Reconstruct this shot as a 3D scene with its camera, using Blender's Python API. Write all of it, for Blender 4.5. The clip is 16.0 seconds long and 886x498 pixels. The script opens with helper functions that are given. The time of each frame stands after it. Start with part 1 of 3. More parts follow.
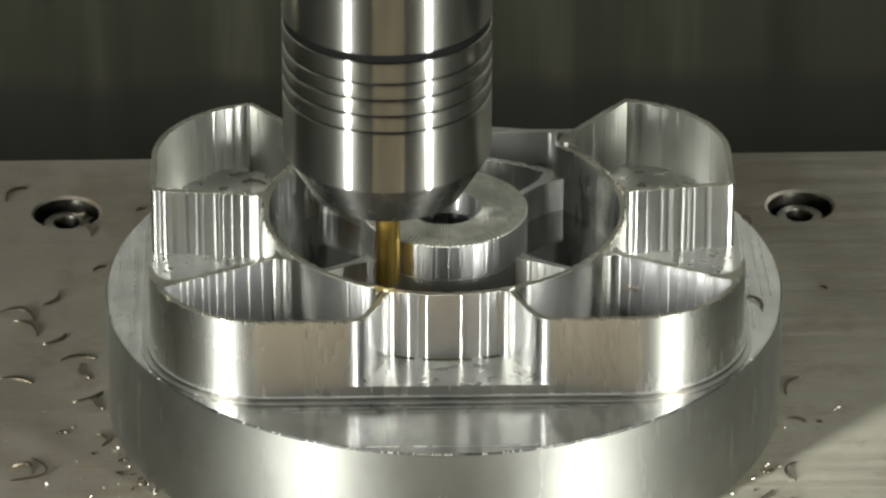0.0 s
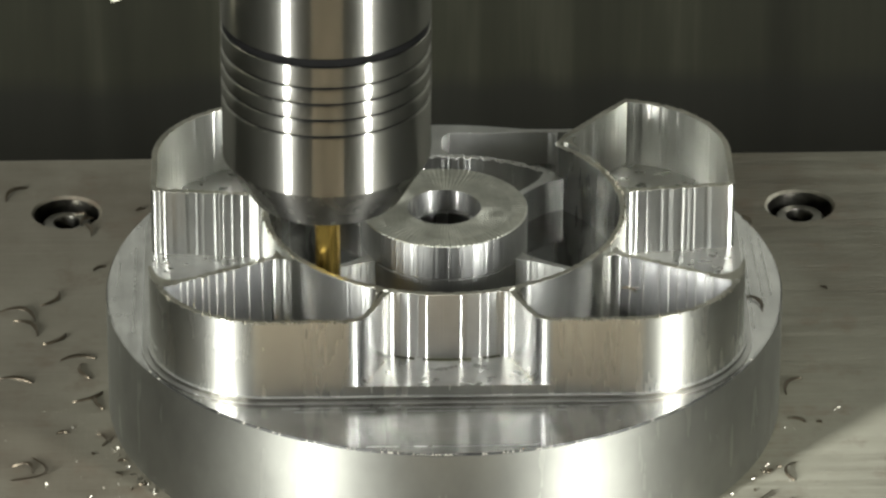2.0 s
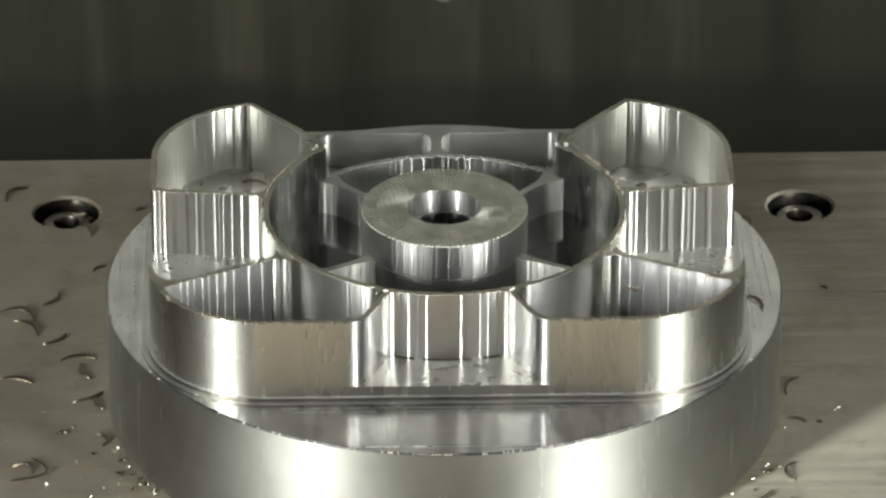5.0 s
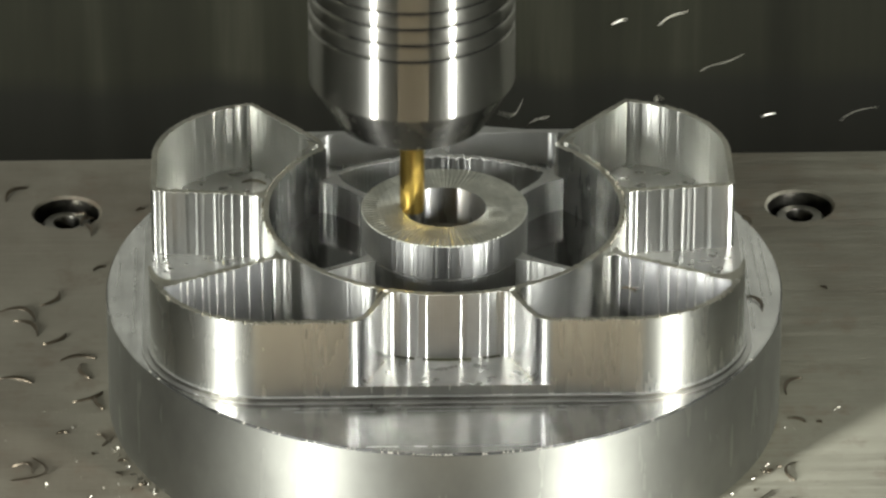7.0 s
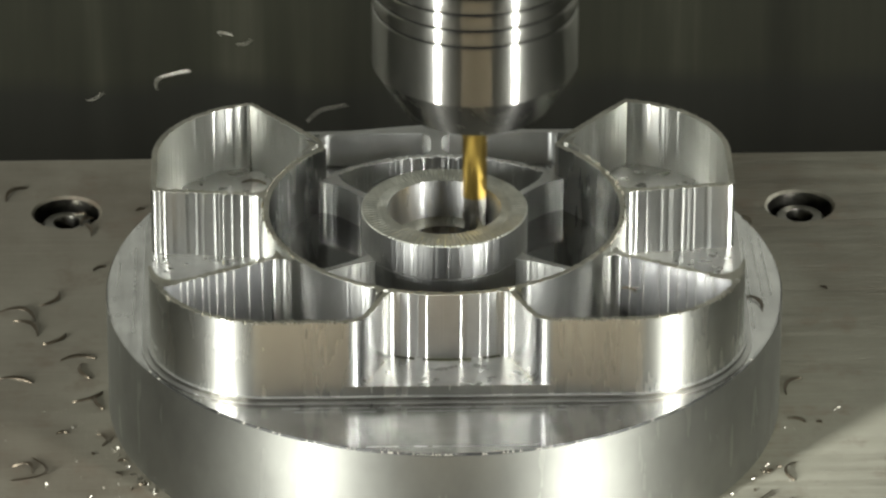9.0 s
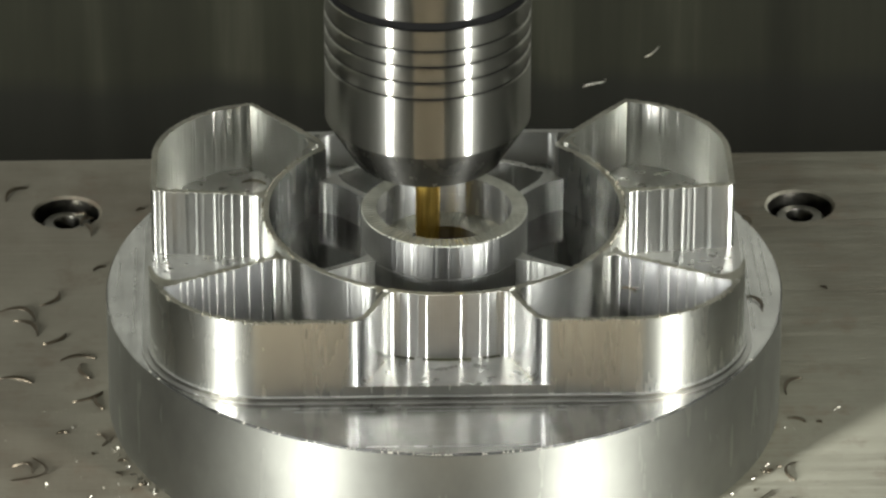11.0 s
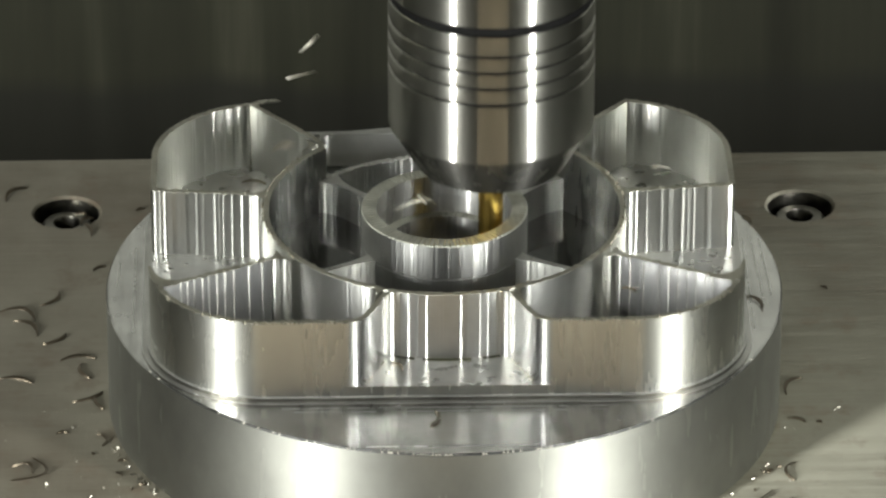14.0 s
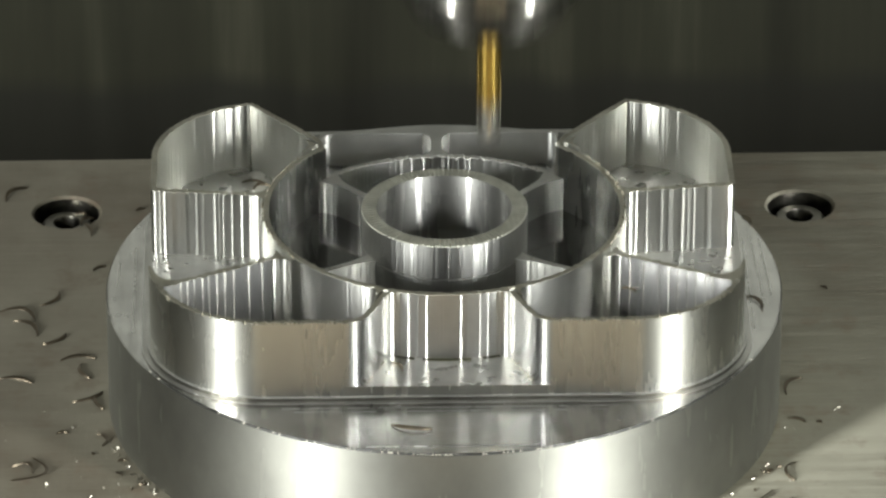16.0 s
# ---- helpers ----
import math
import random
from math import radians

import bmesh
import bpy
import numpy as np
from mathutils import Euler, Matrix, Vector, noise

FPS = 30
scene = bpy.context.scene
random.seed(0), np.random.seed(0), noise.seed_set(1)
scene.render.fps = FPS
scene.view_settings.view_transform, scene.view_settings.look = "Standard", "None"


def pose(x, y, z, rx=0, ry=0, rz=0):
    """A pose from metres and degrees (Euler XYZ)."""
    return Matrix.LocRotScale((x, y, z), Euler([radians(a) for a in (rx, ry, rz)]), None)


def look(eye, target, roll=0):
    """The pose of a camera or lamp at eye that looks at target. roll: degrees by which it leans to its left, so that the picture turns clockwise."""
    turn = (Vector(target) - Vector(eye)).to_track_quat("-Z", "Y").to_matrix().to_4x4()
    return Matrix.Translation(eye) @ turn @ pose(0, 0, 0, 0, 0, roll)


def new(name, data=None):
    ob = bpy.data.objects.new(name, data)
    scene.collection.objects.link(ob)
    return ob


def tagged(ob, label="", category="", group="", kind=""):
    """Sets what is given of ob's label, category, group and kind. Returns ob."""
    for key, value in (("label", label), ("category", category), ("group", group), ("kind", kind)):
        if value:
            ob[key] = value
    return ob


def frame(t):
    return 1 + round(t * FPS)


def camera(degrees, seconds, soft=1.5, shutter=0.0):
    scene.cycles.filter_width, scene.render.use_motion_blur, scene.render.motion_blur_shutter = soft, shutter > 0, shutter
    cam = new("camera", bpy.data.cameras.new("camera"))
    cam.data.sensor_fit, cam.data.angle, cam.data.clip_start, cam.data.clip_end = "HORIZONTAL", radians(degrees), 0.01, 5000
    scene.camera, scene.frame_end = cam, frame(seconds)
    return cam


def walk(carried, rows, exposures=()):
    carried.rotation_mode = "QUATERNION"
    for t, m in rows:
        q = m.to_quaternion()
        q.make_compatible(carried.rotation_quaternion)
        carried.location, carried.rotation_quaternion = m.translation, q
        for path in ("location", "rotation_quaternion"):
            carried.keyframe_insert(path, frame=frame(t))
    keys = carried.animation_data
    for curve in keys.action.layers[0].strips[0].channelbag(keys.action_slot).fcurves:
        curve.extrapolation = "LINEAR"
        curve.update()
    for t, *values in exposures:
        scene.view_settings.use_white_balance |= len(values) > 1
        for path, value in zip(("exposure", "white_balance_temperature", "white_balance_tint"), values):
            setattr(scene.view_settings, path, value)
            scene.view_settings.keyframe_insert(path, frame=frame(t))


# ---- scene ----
# Units below are millimetres; M turns them into metres.
M = 0.001
cam = camera(7.78, 16.0, soft=2.6, shutter=0.5)
EYE = (-0.03575, -1.39538, 0.79557)
AIM = (-0.00223, -0.07633, 0.08213)
walk(cam, [(0.0, look(EYE, AIM, 0.06)), (16.0, look(EYE, AIM, 0.06))], exposures=[(0.0, 0.1), (16.0, 0.1)])

# ---- world and lamps ----
world = bpy.data.worlds.new("world")
world.use_nodes = True
world.node_tree.nodes["Background"].inputs[0].default_value = (0.9, 1.0, 0.95, 1)
world.node_tree.nodes["Background"].inputs[1].default_value = 0.02
scene.world = world


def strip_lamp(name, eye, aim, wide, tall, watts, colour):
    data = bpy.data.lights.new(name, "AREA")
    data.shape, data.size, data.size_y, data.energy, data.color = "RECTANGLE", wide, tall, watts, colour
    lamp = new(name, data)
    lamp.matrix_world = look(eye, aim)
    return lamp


strip_lamp("work_lamp_left", (-0.765, -0.85, 0.32), (0, 0, 0.04), 0.115, 0.46, 21, (0.98, 1.0, 0.95))
strip_lamp("work_lamp_right", (0.765, -0.85, 0.32), (0, 0, 0.04), 0.115, 0.46, 21, (0.98, 1.0, 0.95))
# Added fill with no seen source; gives upright metal its tan reflection.
strip_lamp("warm_front_fill", (0.0, -1.76, -0.27), (0, 0, 0.02), 1.0, 0.55, 2.3, (1.0, 0.81, 0.53))

# ---- materials ----


def material(name):
    m = bpy.data.materials.new(name)
    m.use_nodes = True
    return m, m.node_tree.nodes, m.node_tree.links, m.node_tree.nodes["Principled BSDF"]


def coords(nodes, links, scale, turn=0.0):
    tex = nodes.new("ShaderNodeTexCoord")
    mp = nodes.new("ShaderNodeMapping")
    mp.inputs["Scale"].default_value, mp.inputs["Rotation"].default_value = scale, (0, 0, radians(turn))
    links.new(tex.outputs["Object"], mp.inputs["Vector"])
    return mp.outputs["Vector"]


def noise_node(nodes, links, scale, detail=3.0, rough=0.55, turn=0.0):
    n = nodes.new("ShaderNodeTexNoise")
    n.inputs["Scale"].default_value, n.inputs["Detail"].default_value, n.inputs["Roughness"].default_value = 1.0, detail, rough
    links.new(coords(nodes, links, scale, turn), n.inputs["Vector"])
    return n.outputs["Fac"]


def ramp(nodes, links, fac, stops):
    r = nodes.new("ShaderNodeValToRGB")
    els = r.color_ramp.elements
    while len(els) < len(stops):
        els.new(0.5)
    for e, (pos, c) in zip(els, stops):
        e.position, e.color = pos, (*c, 1) if len(c) == 3 else c
    links.new(fac, r.inputs["Fac"])
    return r.outputs["Color"]


def grey(v):
    return (v, v, v)


def bump(nodes, links, height, strength, distance, after=None):
    b = nodes.new("ShaderNodeBump")
    b.inputs["Strength"].default_value, b.inputs["Distance"].default_value = strength, distance
    links.new(height, b.inputs["Height"])
    if after is not None:
        links.new(after, b.inputs["Normal"])
    return b.outputs["Normal"]


def metal(name, colour, rough, drawn, streak, streak_depth, blotch=0.12, grain=None, grain_depth=0.0, ridge=None, ridge_depth=0.0, soft=0.3, wide_rough=0.36):
    """Machined metal. streak, grain: scales of uneven relief along x, y, z; ridge: of narrow tool marks; drawn: how far the gloss is drawn out along z; soft: the share of a second, wider gloss of roughness wide_rough."""
    m, nodes, links, p = material(name)
    f = noise_node(nodes, links, (90, 90, 60), 4)
    dark = tuple(c * (1 - blotch * 2.2) for c in colour)
    tint = ramp(nodes, links, f, [(0.25, dark), (0.7, colour)])
    g = noise_node(nodes, links, (260, 260, 40), 3)
    gloss = ramp(nodes, links, g, [(0.2, grey(rough * 0.8)), (0.8, grey(rough * 1.2))])
    normal = bump(nodes, links, noise_node(nodes, links, streak, 2), 1.0, streak_depth)
    if grain:
        normal = bump(nodes, links, noise_node(nodes, links, grain, 2), 1.0, grain_depth, normal)
    if ridge:
        lines = ramp(nodes, links, noise_node(nodes, links, ridge, 1), [(0.38, grey(0)), (0.44, grey(1)), (0.49, grey(0)), (0.56, grey(0)), (0.59, grey(0.8)), (0.63, grey(0))])
        normal = bump(nodes, links, lines, 1.0, ridge_depth, normal)
    if drawn:
        bsdf = nodes.new("ShaderNodeBsdfAnisotropic")
        bsdf.distribution = "BECKMANN"
        bsdf.inputs["Anisotropy"].default_value = -drawn
        up = nodes.new("ShaderNodeCombineXYZ")
        up.inputs[0].default_value, up.inputs[2].default_value = 0.001, 1.0
        links.new(up.outputs[0], bsdf.inputs["Tangent"])
        links.new(tint, bsdf.inputs["Color"])
        wide = nodes.new("ShaderNodeBsdfAnisotropic")
        wide.inputs["Anisotropy"].default_value, wide.inputs["Roughness"].default_value = -0.62, wide_rough
        links.new(up.outputs[0], wide.inputs["Tangent"])
        links.new(tint, wide.inputs["Color"])
        links.new(normal, wide.inputs["Normal"])
        both = nodes.new("ShaderNodeMixShader")
        both.inputs[0].default_value = soft
        links.new(bsdf.outputs[0], both.inputs[1])
        links.new(wide.outputs[0], both.inputs[2])
        links.new(both.outputs[0], nodes["Material Output"].inputs["Surface"])
    else:
        bsdf = p
        p.inputs["Metallic"].default_value = 1.0
        links.new(tint, p.inputs["Base Color"])
    links.new(gloss, bsdf.inputs["Roughness"])
    links.new(normal, bsdf.inputs["Normal"])
    return m


ALU = (0.81, 0.81, 0.765)
alu_wall = metal("milled_aluminium_wall", ALU, 0.17, 0.85, (150, 150, 2), 0.00009, 0.1, grain=(2400, 2400, 30), grain_depth=0.000006, ridge=(240, 240, 1.5), ridge_depth=0.00007, soft=0.44, wide_rough=0.46)
alu_notch = metal("milled_aluminium_notch", (0.78, 0.78, 0.755), 0.23, 0.76, (110, 110, 2), 0.00004, 0.1, grain=(2400, 2400, 30), grain_depth=0.000008, ridge=(190, 190, 1.5), ridge_depth=0.00003, soft=0.58, wide_rough=0.52)
# Ring inside: colour toned down to carry part of the dark reflections.
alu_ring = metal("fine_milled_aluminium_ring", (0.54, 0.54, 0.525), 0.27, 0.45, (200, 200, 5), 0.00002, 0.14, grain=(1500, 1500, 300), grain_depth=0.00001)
alu_outer = metal("milled_aluminium_outside", ALU, 0.265, 0.71, (100, 100, 3), 0.000008, 0.08, grain=(3000, 3000, 20), grain_depth=0.000007, soft=0.42, wide_rough=0.5)
alu_back = metal("milled_aluminium_back", (0.82, 0.82, 0.80), 0.34, 0.66, (160, 160, 3), 0.00003, 0.1, grain=(1500, 1500, 40), grain_depth=0.00001, soft=0.66, wide_rough=0.72)
alu_web = metal("milled_aluminium_web", (0.78, 0.78, 0.76), 0.2, 0.8, (260, 260, 3), 0.00007, 0.1, grain=(2000, 2000, 30), grain_depth=0.000008, ridge=(300, 300, 2), ridge_depth=0.00008, soft=0.28, wide_rough=0.5)
alu_pocket = metal("milled_aluminium_pocket", (0.70, 0.70, 0.70), 0.15, 0.86, (120, 120, 2), 0.00009, 0.1, grain=(2000, 2000, 30), grain_depth=0.000008, soft=0.1)
alu_bore = metal("bored_aluminium", (0.60, 0.60, 0.585), 0.28, 0.82, (90, 90, 500), 0.00001, 0.12, grain=(500, 500, 2500), grain_depth=0.00001, soft=0.66, wide_rough=0.7)
alu_hub = metal("turned_aluminium_hub", (0.72, 0.72, 0.70), 0.24, 0.74, (420, 420, 6), 0.00008, 0.14, grain=(1100, 1100, 18), grain_depth=0.00008, ridge=(520, 520, 3), ridge_depth=0.00005, soft=0.62, wide_rough=0.62)
alu_turned = metal("turned_aluminium_rim", (0.53, 0.53, 0.49), 0.25, 0.82, (20, 20, 20), 0.000004, 0.09, grain=(60, 60, 2500), grain_depth=0.000006, soft=0.8, wide_rough=0.7)
alu_floor = metal("milled_aluminium_floor", (0.74, 0.74, 0.725), 0.29, 0, (110, 110, 110), 0.00012, 0.16, grain=(140, 1000, 300), grain_depth=0.00010)
alu_flange = metal("skimmed_aluminium_flange", (0.78, 0.78, 0.765), 0.24, 0, (85, 70, 90), 0.00015, 0.2, grain=(520, 22, 300), grain_depth=0.00012)
alu_low = metal("milled_aluminium_ledge", (0.66, 0.66, 0.63), 0.46, 0, (500, 500, 500), 0.0001, 0.12)
alu_step = metal("bright_milled_step", (0.64, 0.64, 0.62), 0.36, 0, (400, 400, 400), 0.0001, 0.12)
# Floor colour darkened below the other aluminium, adding to its dark reflections.
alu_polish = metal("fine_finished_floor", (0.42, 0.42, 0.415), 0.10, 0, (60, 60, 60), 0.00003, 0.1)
alu_burr = metal("burred_aluminium_edge", (0.50, 0.485, 0.41), 0.42, 0, (1500, 1500, 1500), 0.0002, 0.2)
steel_holder = metal("ground_steel_holder", (0.47, 0.462, 0.425), 0.205, 0.91, (30, 30, 30), 0.000004, 0.03, soft=0.27)
# Darker copy of the holder steel; the nose's dim reflections put into colour.
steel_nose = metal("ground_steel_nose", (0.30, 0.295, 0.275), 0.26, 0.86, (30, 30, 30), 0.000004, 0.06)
tin_gold = metal("gold_nitride_coating", (0.80, 0.55, 0.14), 0.25, 0, (400, 400, 900), 0.00003, 0.1)
carbide = metal("bright_carbide", (0.72, 0.70, 0.64), 0.25, 0, (400, 400, 900), 0.00003, 0.1)
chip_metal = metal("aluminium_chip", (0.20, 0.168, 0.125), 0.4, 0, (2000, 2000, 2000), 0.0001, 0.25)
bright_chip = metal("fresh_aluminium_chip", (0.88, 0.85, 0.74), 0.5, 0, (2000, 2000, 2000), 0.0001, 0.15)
dark_metal = metal("dark_steel_and_step_sides", (0.26, 0.25, 0.22), 0.32, 0, (300, 300, 300), 0.0002, 0.3)
groove_black, _n, _l, _p = material("black_groove")
_p.inputs["Base Color"].default_value, _p.inputs["Roughness"].default_value = (0.005, 0.005, 0.005, 1), 0.6
_p.inputs["Specular IOR Level"].default_value = 0.08


def face_metal():
    """The faced top of the hub, with crescent cutter marks."""
    m, nodes, links, p = material("faced_aluminium_top")
    p.inputs["Metallic"].default_value = 1.0
    f = noise_node(nodes, links, (150, 150, 150), 4)
    links.new(ramp(nodes, links, f, [(0.3, (0.36, 0.36, 0.31)), (0.7, (0.58, 0.58, 0.51))]), p.inputs["Base Color"])
    p.inputs["Roughness"].default_value = 0.52
    w = nodes.new("ShaderNodeTexWave")
    w.wave_type, w.rings_direction = "RINGS", "Z"
    w.inputs["Scale"].default_value, w.inputs["Distortion"].default_value, w.inputs["Detail"].default_value = 1.0, 1.5, 2.0
    mp = nodes.new("ShaderNodeMapping")
    mp.inputs["Location"].default_value, mp.inputs["Scale"].default_value = (30, 3, 0), (230, 230, 230)
    tex = nodes.new("ShaderNodeTexCoord")
    links.new(tex.outputs["Object"], mp.inputs["Vector"])
    links.new(mp.outputs["Vector"], w.inputs["Vector"])
    turn = nodes.new("ShaderNodeTexGradient")
    turn.gradient_type = "RADIAL"
    links.new(tex.outputs["Object"], turn.inputs["Vector"])
    wind = nodes.new("ShaderNodeMath")
    wind.operation = "MULTIPLY"
    wind.inputs[1].default_value = 95 * 2 * math.pi
    links.new(turn.outputs["Fac"], wind.inputs[0])
    tick = nodes.new("ShaderNodeMath")
    tick.operation = "SINE"
    links.new(wind.outputs[0], tick.inputs[0])
    patch = nodes.new("ShaderNodeMath")
    patch.operation = "MULTIPLY"
    links.new(tick.outputs[0], patch.inputs[0])
    links.new(ramp(nodes, links, noise_node(nodes, links, (70, 70, 70), 2), [(0.42, grey(0)), (0.58, grey(1))]), patch.inputs[1])
    rings = bump(nodes, links, w.outputs["Fac"], 1.0, 0.00004)
    links.new(bump(nodes, links, patch.outputs[0], 1.0, 0.00018, rings), p.inputs["Normal"])
    return m


alu_face = face_metal()


def plate_metal():
    m, nodes, links, p = material("worn_steel_plate")
    p.inputs["Metallic"].default_value = 0.4
    big = noise_node(nodes, links, (14, 14, 14), 5, 0.6)
    base = ramp(nodes, links, big, [(0.28, (0.12, 0.097, 0.069)), (0.5, (0.25, 0.236, 0.185)), (0.78, (0.40, 0.385, 0.310))])
    spots = ramp(nodes, links, noise_node(nodes, links, (70, 70, 70), 6, 0.7), [(0.52, grey(0)), (0.70, grey(0.85))])
    mix = nodes.new("ShaderNodeMix")
    mix.data_type = "RGBA"
    links.new(spots, mix.inputs["Factor"])
    links.new(base, mix.inputs["A"])
    mix.inputs["B"].default_value = (0.15, 0.100, 0.066, 1)
    scratch = ramp(nodes, links, noise_node(nodes, links, (16, 900, 60), 3, 0.7, 24), [(0.54, grey(0)), (0.70, grey(0.3))])
    rubbed = ramp(nodes, links, noise_node(nodes, links, (22, 22, 22), 3), [(0.42, grey(0)), (0.68, grey(0.75))])
    where = nodes.new("ShaderNodeMath")
    where.operation = "MULTIPLY"
    links.new(scratch, where.inputs[0])
    links.new(rubbed, where.inputs[1])
    worn = nodes.new("ShaderNodeMix")
    worn.data_type = "RGBA"
    links.new(where.outputs[0], worn.inputs["Factor"])
    links.new(mix.outputs["Result"], worn.inputs["A"])
    worn.inputs["B"].default_value = (0.60, 0.59, 0.52, 1)
    # dimmer light over the west end is put into the colour, brownish and lobed
    tex = nodes.new("ShaderNodeTexCoord")
    sep = nodes.new("ShaderNodeSeparateXYZ")
    links.new(tex.outputs["Object"], sep.inputs[0])
    lobed = nodes.new("ShaderNodeMath")
    lobed.operation = "MULTIPLY_ADD"
    lobed.inputs[1].default_value = -0.13
    links.new(noise_node(nodes, links, (11, 11, 11), 4), lobed.inputs[0])
    links.new(sep.outputs[0], lobed.inputs[2])
    spread = nodes.new("ShaderNodeMapRange")
    spread.inputs["From Min"].default_value, spread.inputs["From Max"].default_value = -0.10, -0.17
    spread.inputs["To Max"].default_value = 0.5
    links.new(lobed.outputs[0], spread.inputs["Value"])
    west_dark = nodes.new("ShaderNodeMix")
    west_dark.data_type = "RGBA"
    links.new(spread.outputs[0], west_dark.inputs["Factor"])
    links.new(worn.outputs["Result"], west_dark.inputs["A"])
    west_dark.inputs["B"].default_value = (0.115, 0.094, 0.068, 1)
    links.new(west_dark.outputs["Result"], p.inputs["Base Color"])
    links.new(ramp(nodes, links, noise_node(nodes, links, (60, 60, 60), 4), [(0.3, grey(0.40)), (0.75, grey(0.68))]), p.inputs["Roughness"])
    n0 = bump(nodes, links, noise_node(nodes, links, (35, 1100, 100), 4, 0.7, 24), 1.0, 0.00007)
    n1 = bump(nodes, links, noise_node(nodes, links, (900, 50, 100), 3, 0.6, 11), 1.0, 0.00004, n0)
    links.new(bump(nodes, links, noise_node(nodes, links, (700, 700, 700), 3), 1.0, 0.00006, n1), p.inputs["Normal"])
    # brushed scratches all run one way: gloss spreads wide across them
    brushed = nodes.new("ShaderNodeBsdfAnisotropic")
    brushed.distribution = "GGX"
    brushed.inputs["Anisotropy"].default_value, brushed.inputs["Roughness"].default_value = -0.6, 0.68
    across = nodes.new("ShaderNodeCombineXYZ")
    across.inputs[0].default_value, across.inputs[1].default_value = math.sin(radians(24)), math.cos(radians(24))
    links.new(across.outputs[0], brushed.inputs["Tangent"])
    brushed.inputs["Color"].default_value = (0.40, 0.39, 0.32, 1)
    links.new(bump(nodes, links, noise_node(nodes, links, (14, 560, 60), 4, 0.75, 24), 1.0, 0.00025), brushed.inputs["Normal"])
    share = nodes.new("ShaderNodeMath")
    share.operation = "MULTIPLY"
    links.new(ramp(nodes, links, noise_node(nodes, links, (12, 480, 60), 5, 0.8, 24), [(0.40, grey(0.25)), (0.62, grey(1.0))]), share.inputs[0])
    # the east end is rubbed bright, the darkened west end hardly
    east = nodes.new("ShaderNodeMapRange")
    east.inputs["From Min"].default_value, east.inputs["From Max"].default_value = -0.12, 0.0
    east.inputs["To Min"].default_value, east.inputs["To Max"].default_value = 0.07, 0.62
    links.new(lobed.outputs[0], east.inputs["Value"])
    links.new(east.outputs[0], share.inputs[1])
    both = nodes.new("ShaderNodeMixShader")
    links.new(share.outputs[0], both.inputs[0])
    links.new(p.outputs[0], both.inputs[1])
    links.new(brushed.outputs[0], both.inputs[2])
    links.new(both.outputs[0], nodes["Material Output"].inputs["Surface"])
    return m


plate_steel = plate_metal()


def paint(name, dark, light, rough):
    m, nodes, links, p = material(name)
    streaks = noise_node(nodes, links, (22, 22, 1.6), 4, 0.6)
    links.new(ramp(nodes, links, streaks, [(0.25, dark), (0.75, light)]), p.inputs["Base Color"])
    p.inputs["Roughness"].default_value = rough
    links.new(bump(nodes, links, noise_node(nodes, links, (60, 60, 20), 3), 0.3, 0.001), p.inputs["Normal"])
    return m


def dark_foot_wall():
    m, nodes, links, p = material("olive_wall_with_dark_foot")
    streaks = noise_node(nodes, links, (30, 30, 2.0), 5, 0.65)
    upper_tones = ramp(nodes, links, streaks, [(0.3, (0.0085, 0.0085, 0.0050)), (0.52, (0.017, 0.0172, 0.0105)), (0.75, (0.042, 0.041, 0.028))])
    blackish = ramp(nodes, links, streaks, [(0.3, (0.008, 0.008, 0.0056)), (0.8, (0.018, 0.018, 0.0135))])
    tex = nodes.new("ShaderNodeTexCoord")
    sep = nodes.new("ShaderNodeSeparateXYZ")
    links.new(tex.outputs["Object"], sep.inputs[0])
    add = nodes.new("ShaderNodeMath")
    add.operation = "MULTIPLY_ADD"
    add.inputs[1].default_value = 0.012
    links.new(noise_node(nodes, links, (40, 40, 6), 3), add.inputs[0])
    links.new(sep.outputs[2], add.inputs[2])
    # Tones go darker below about z = -0.08 m, along an uneven edge.
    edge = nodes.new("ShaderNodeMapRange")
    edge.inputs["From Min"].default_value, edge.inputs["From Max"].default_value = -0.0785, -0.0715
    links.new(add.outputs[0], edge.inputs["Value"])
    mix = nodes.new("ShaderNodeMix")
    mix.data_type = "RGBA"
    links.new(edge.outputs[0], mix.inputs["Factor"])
    links.new(blackish, mix.inputs["A"])
    links.new(upper_tones, mix.inputs["B"])
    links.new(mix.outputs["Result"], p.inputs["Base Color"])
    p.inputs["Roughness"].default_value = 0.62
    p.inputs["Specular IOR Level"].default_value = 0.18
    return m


rear_paint = dark_foot_wall()
wall_paint = paint("dark_olive_enclosure", (0.016, 0.017, 0.013), (0.044, 0.045, 0.036), 0.5)
cream_plastic = paint("cream_plastic", (0.62, 0.60, 0.47), (0.76, 0.74, 0.60), 0.45)
grey_paint = paint("grey_machine_door", (0.16, 0.165, 0.15), (0.24, 0.245, 0.22), 0.5)
panel_paint = paint("pale_grey_sheet", (0.11, 0.11, 0.098), (0.30, 0.30, 0.275), 0.5)
low_paint = paint("oily_dark_sheet", (0.013, 0.014, 0.011), (0.030, 0.031, 0.026), 0.45)
tan_paint = paint("beige_machine_door", (0.22, 0.18, 0.13), (0.32, 0.27, 0.20), 0.5)

# ---- mesh helpers ----
BX, BY, BR = 71.4, 57.1, 29.0  # half width, half depth and corner radius of the milled block


def mesh_of(bm, mats, angle=35):
    me = bpy.data.meshes.new("mesh")
    bmesh.ops.recalc_face_normals(bm, faces=bm.faces)
    bm.to_mesh(me)
    bm.free()
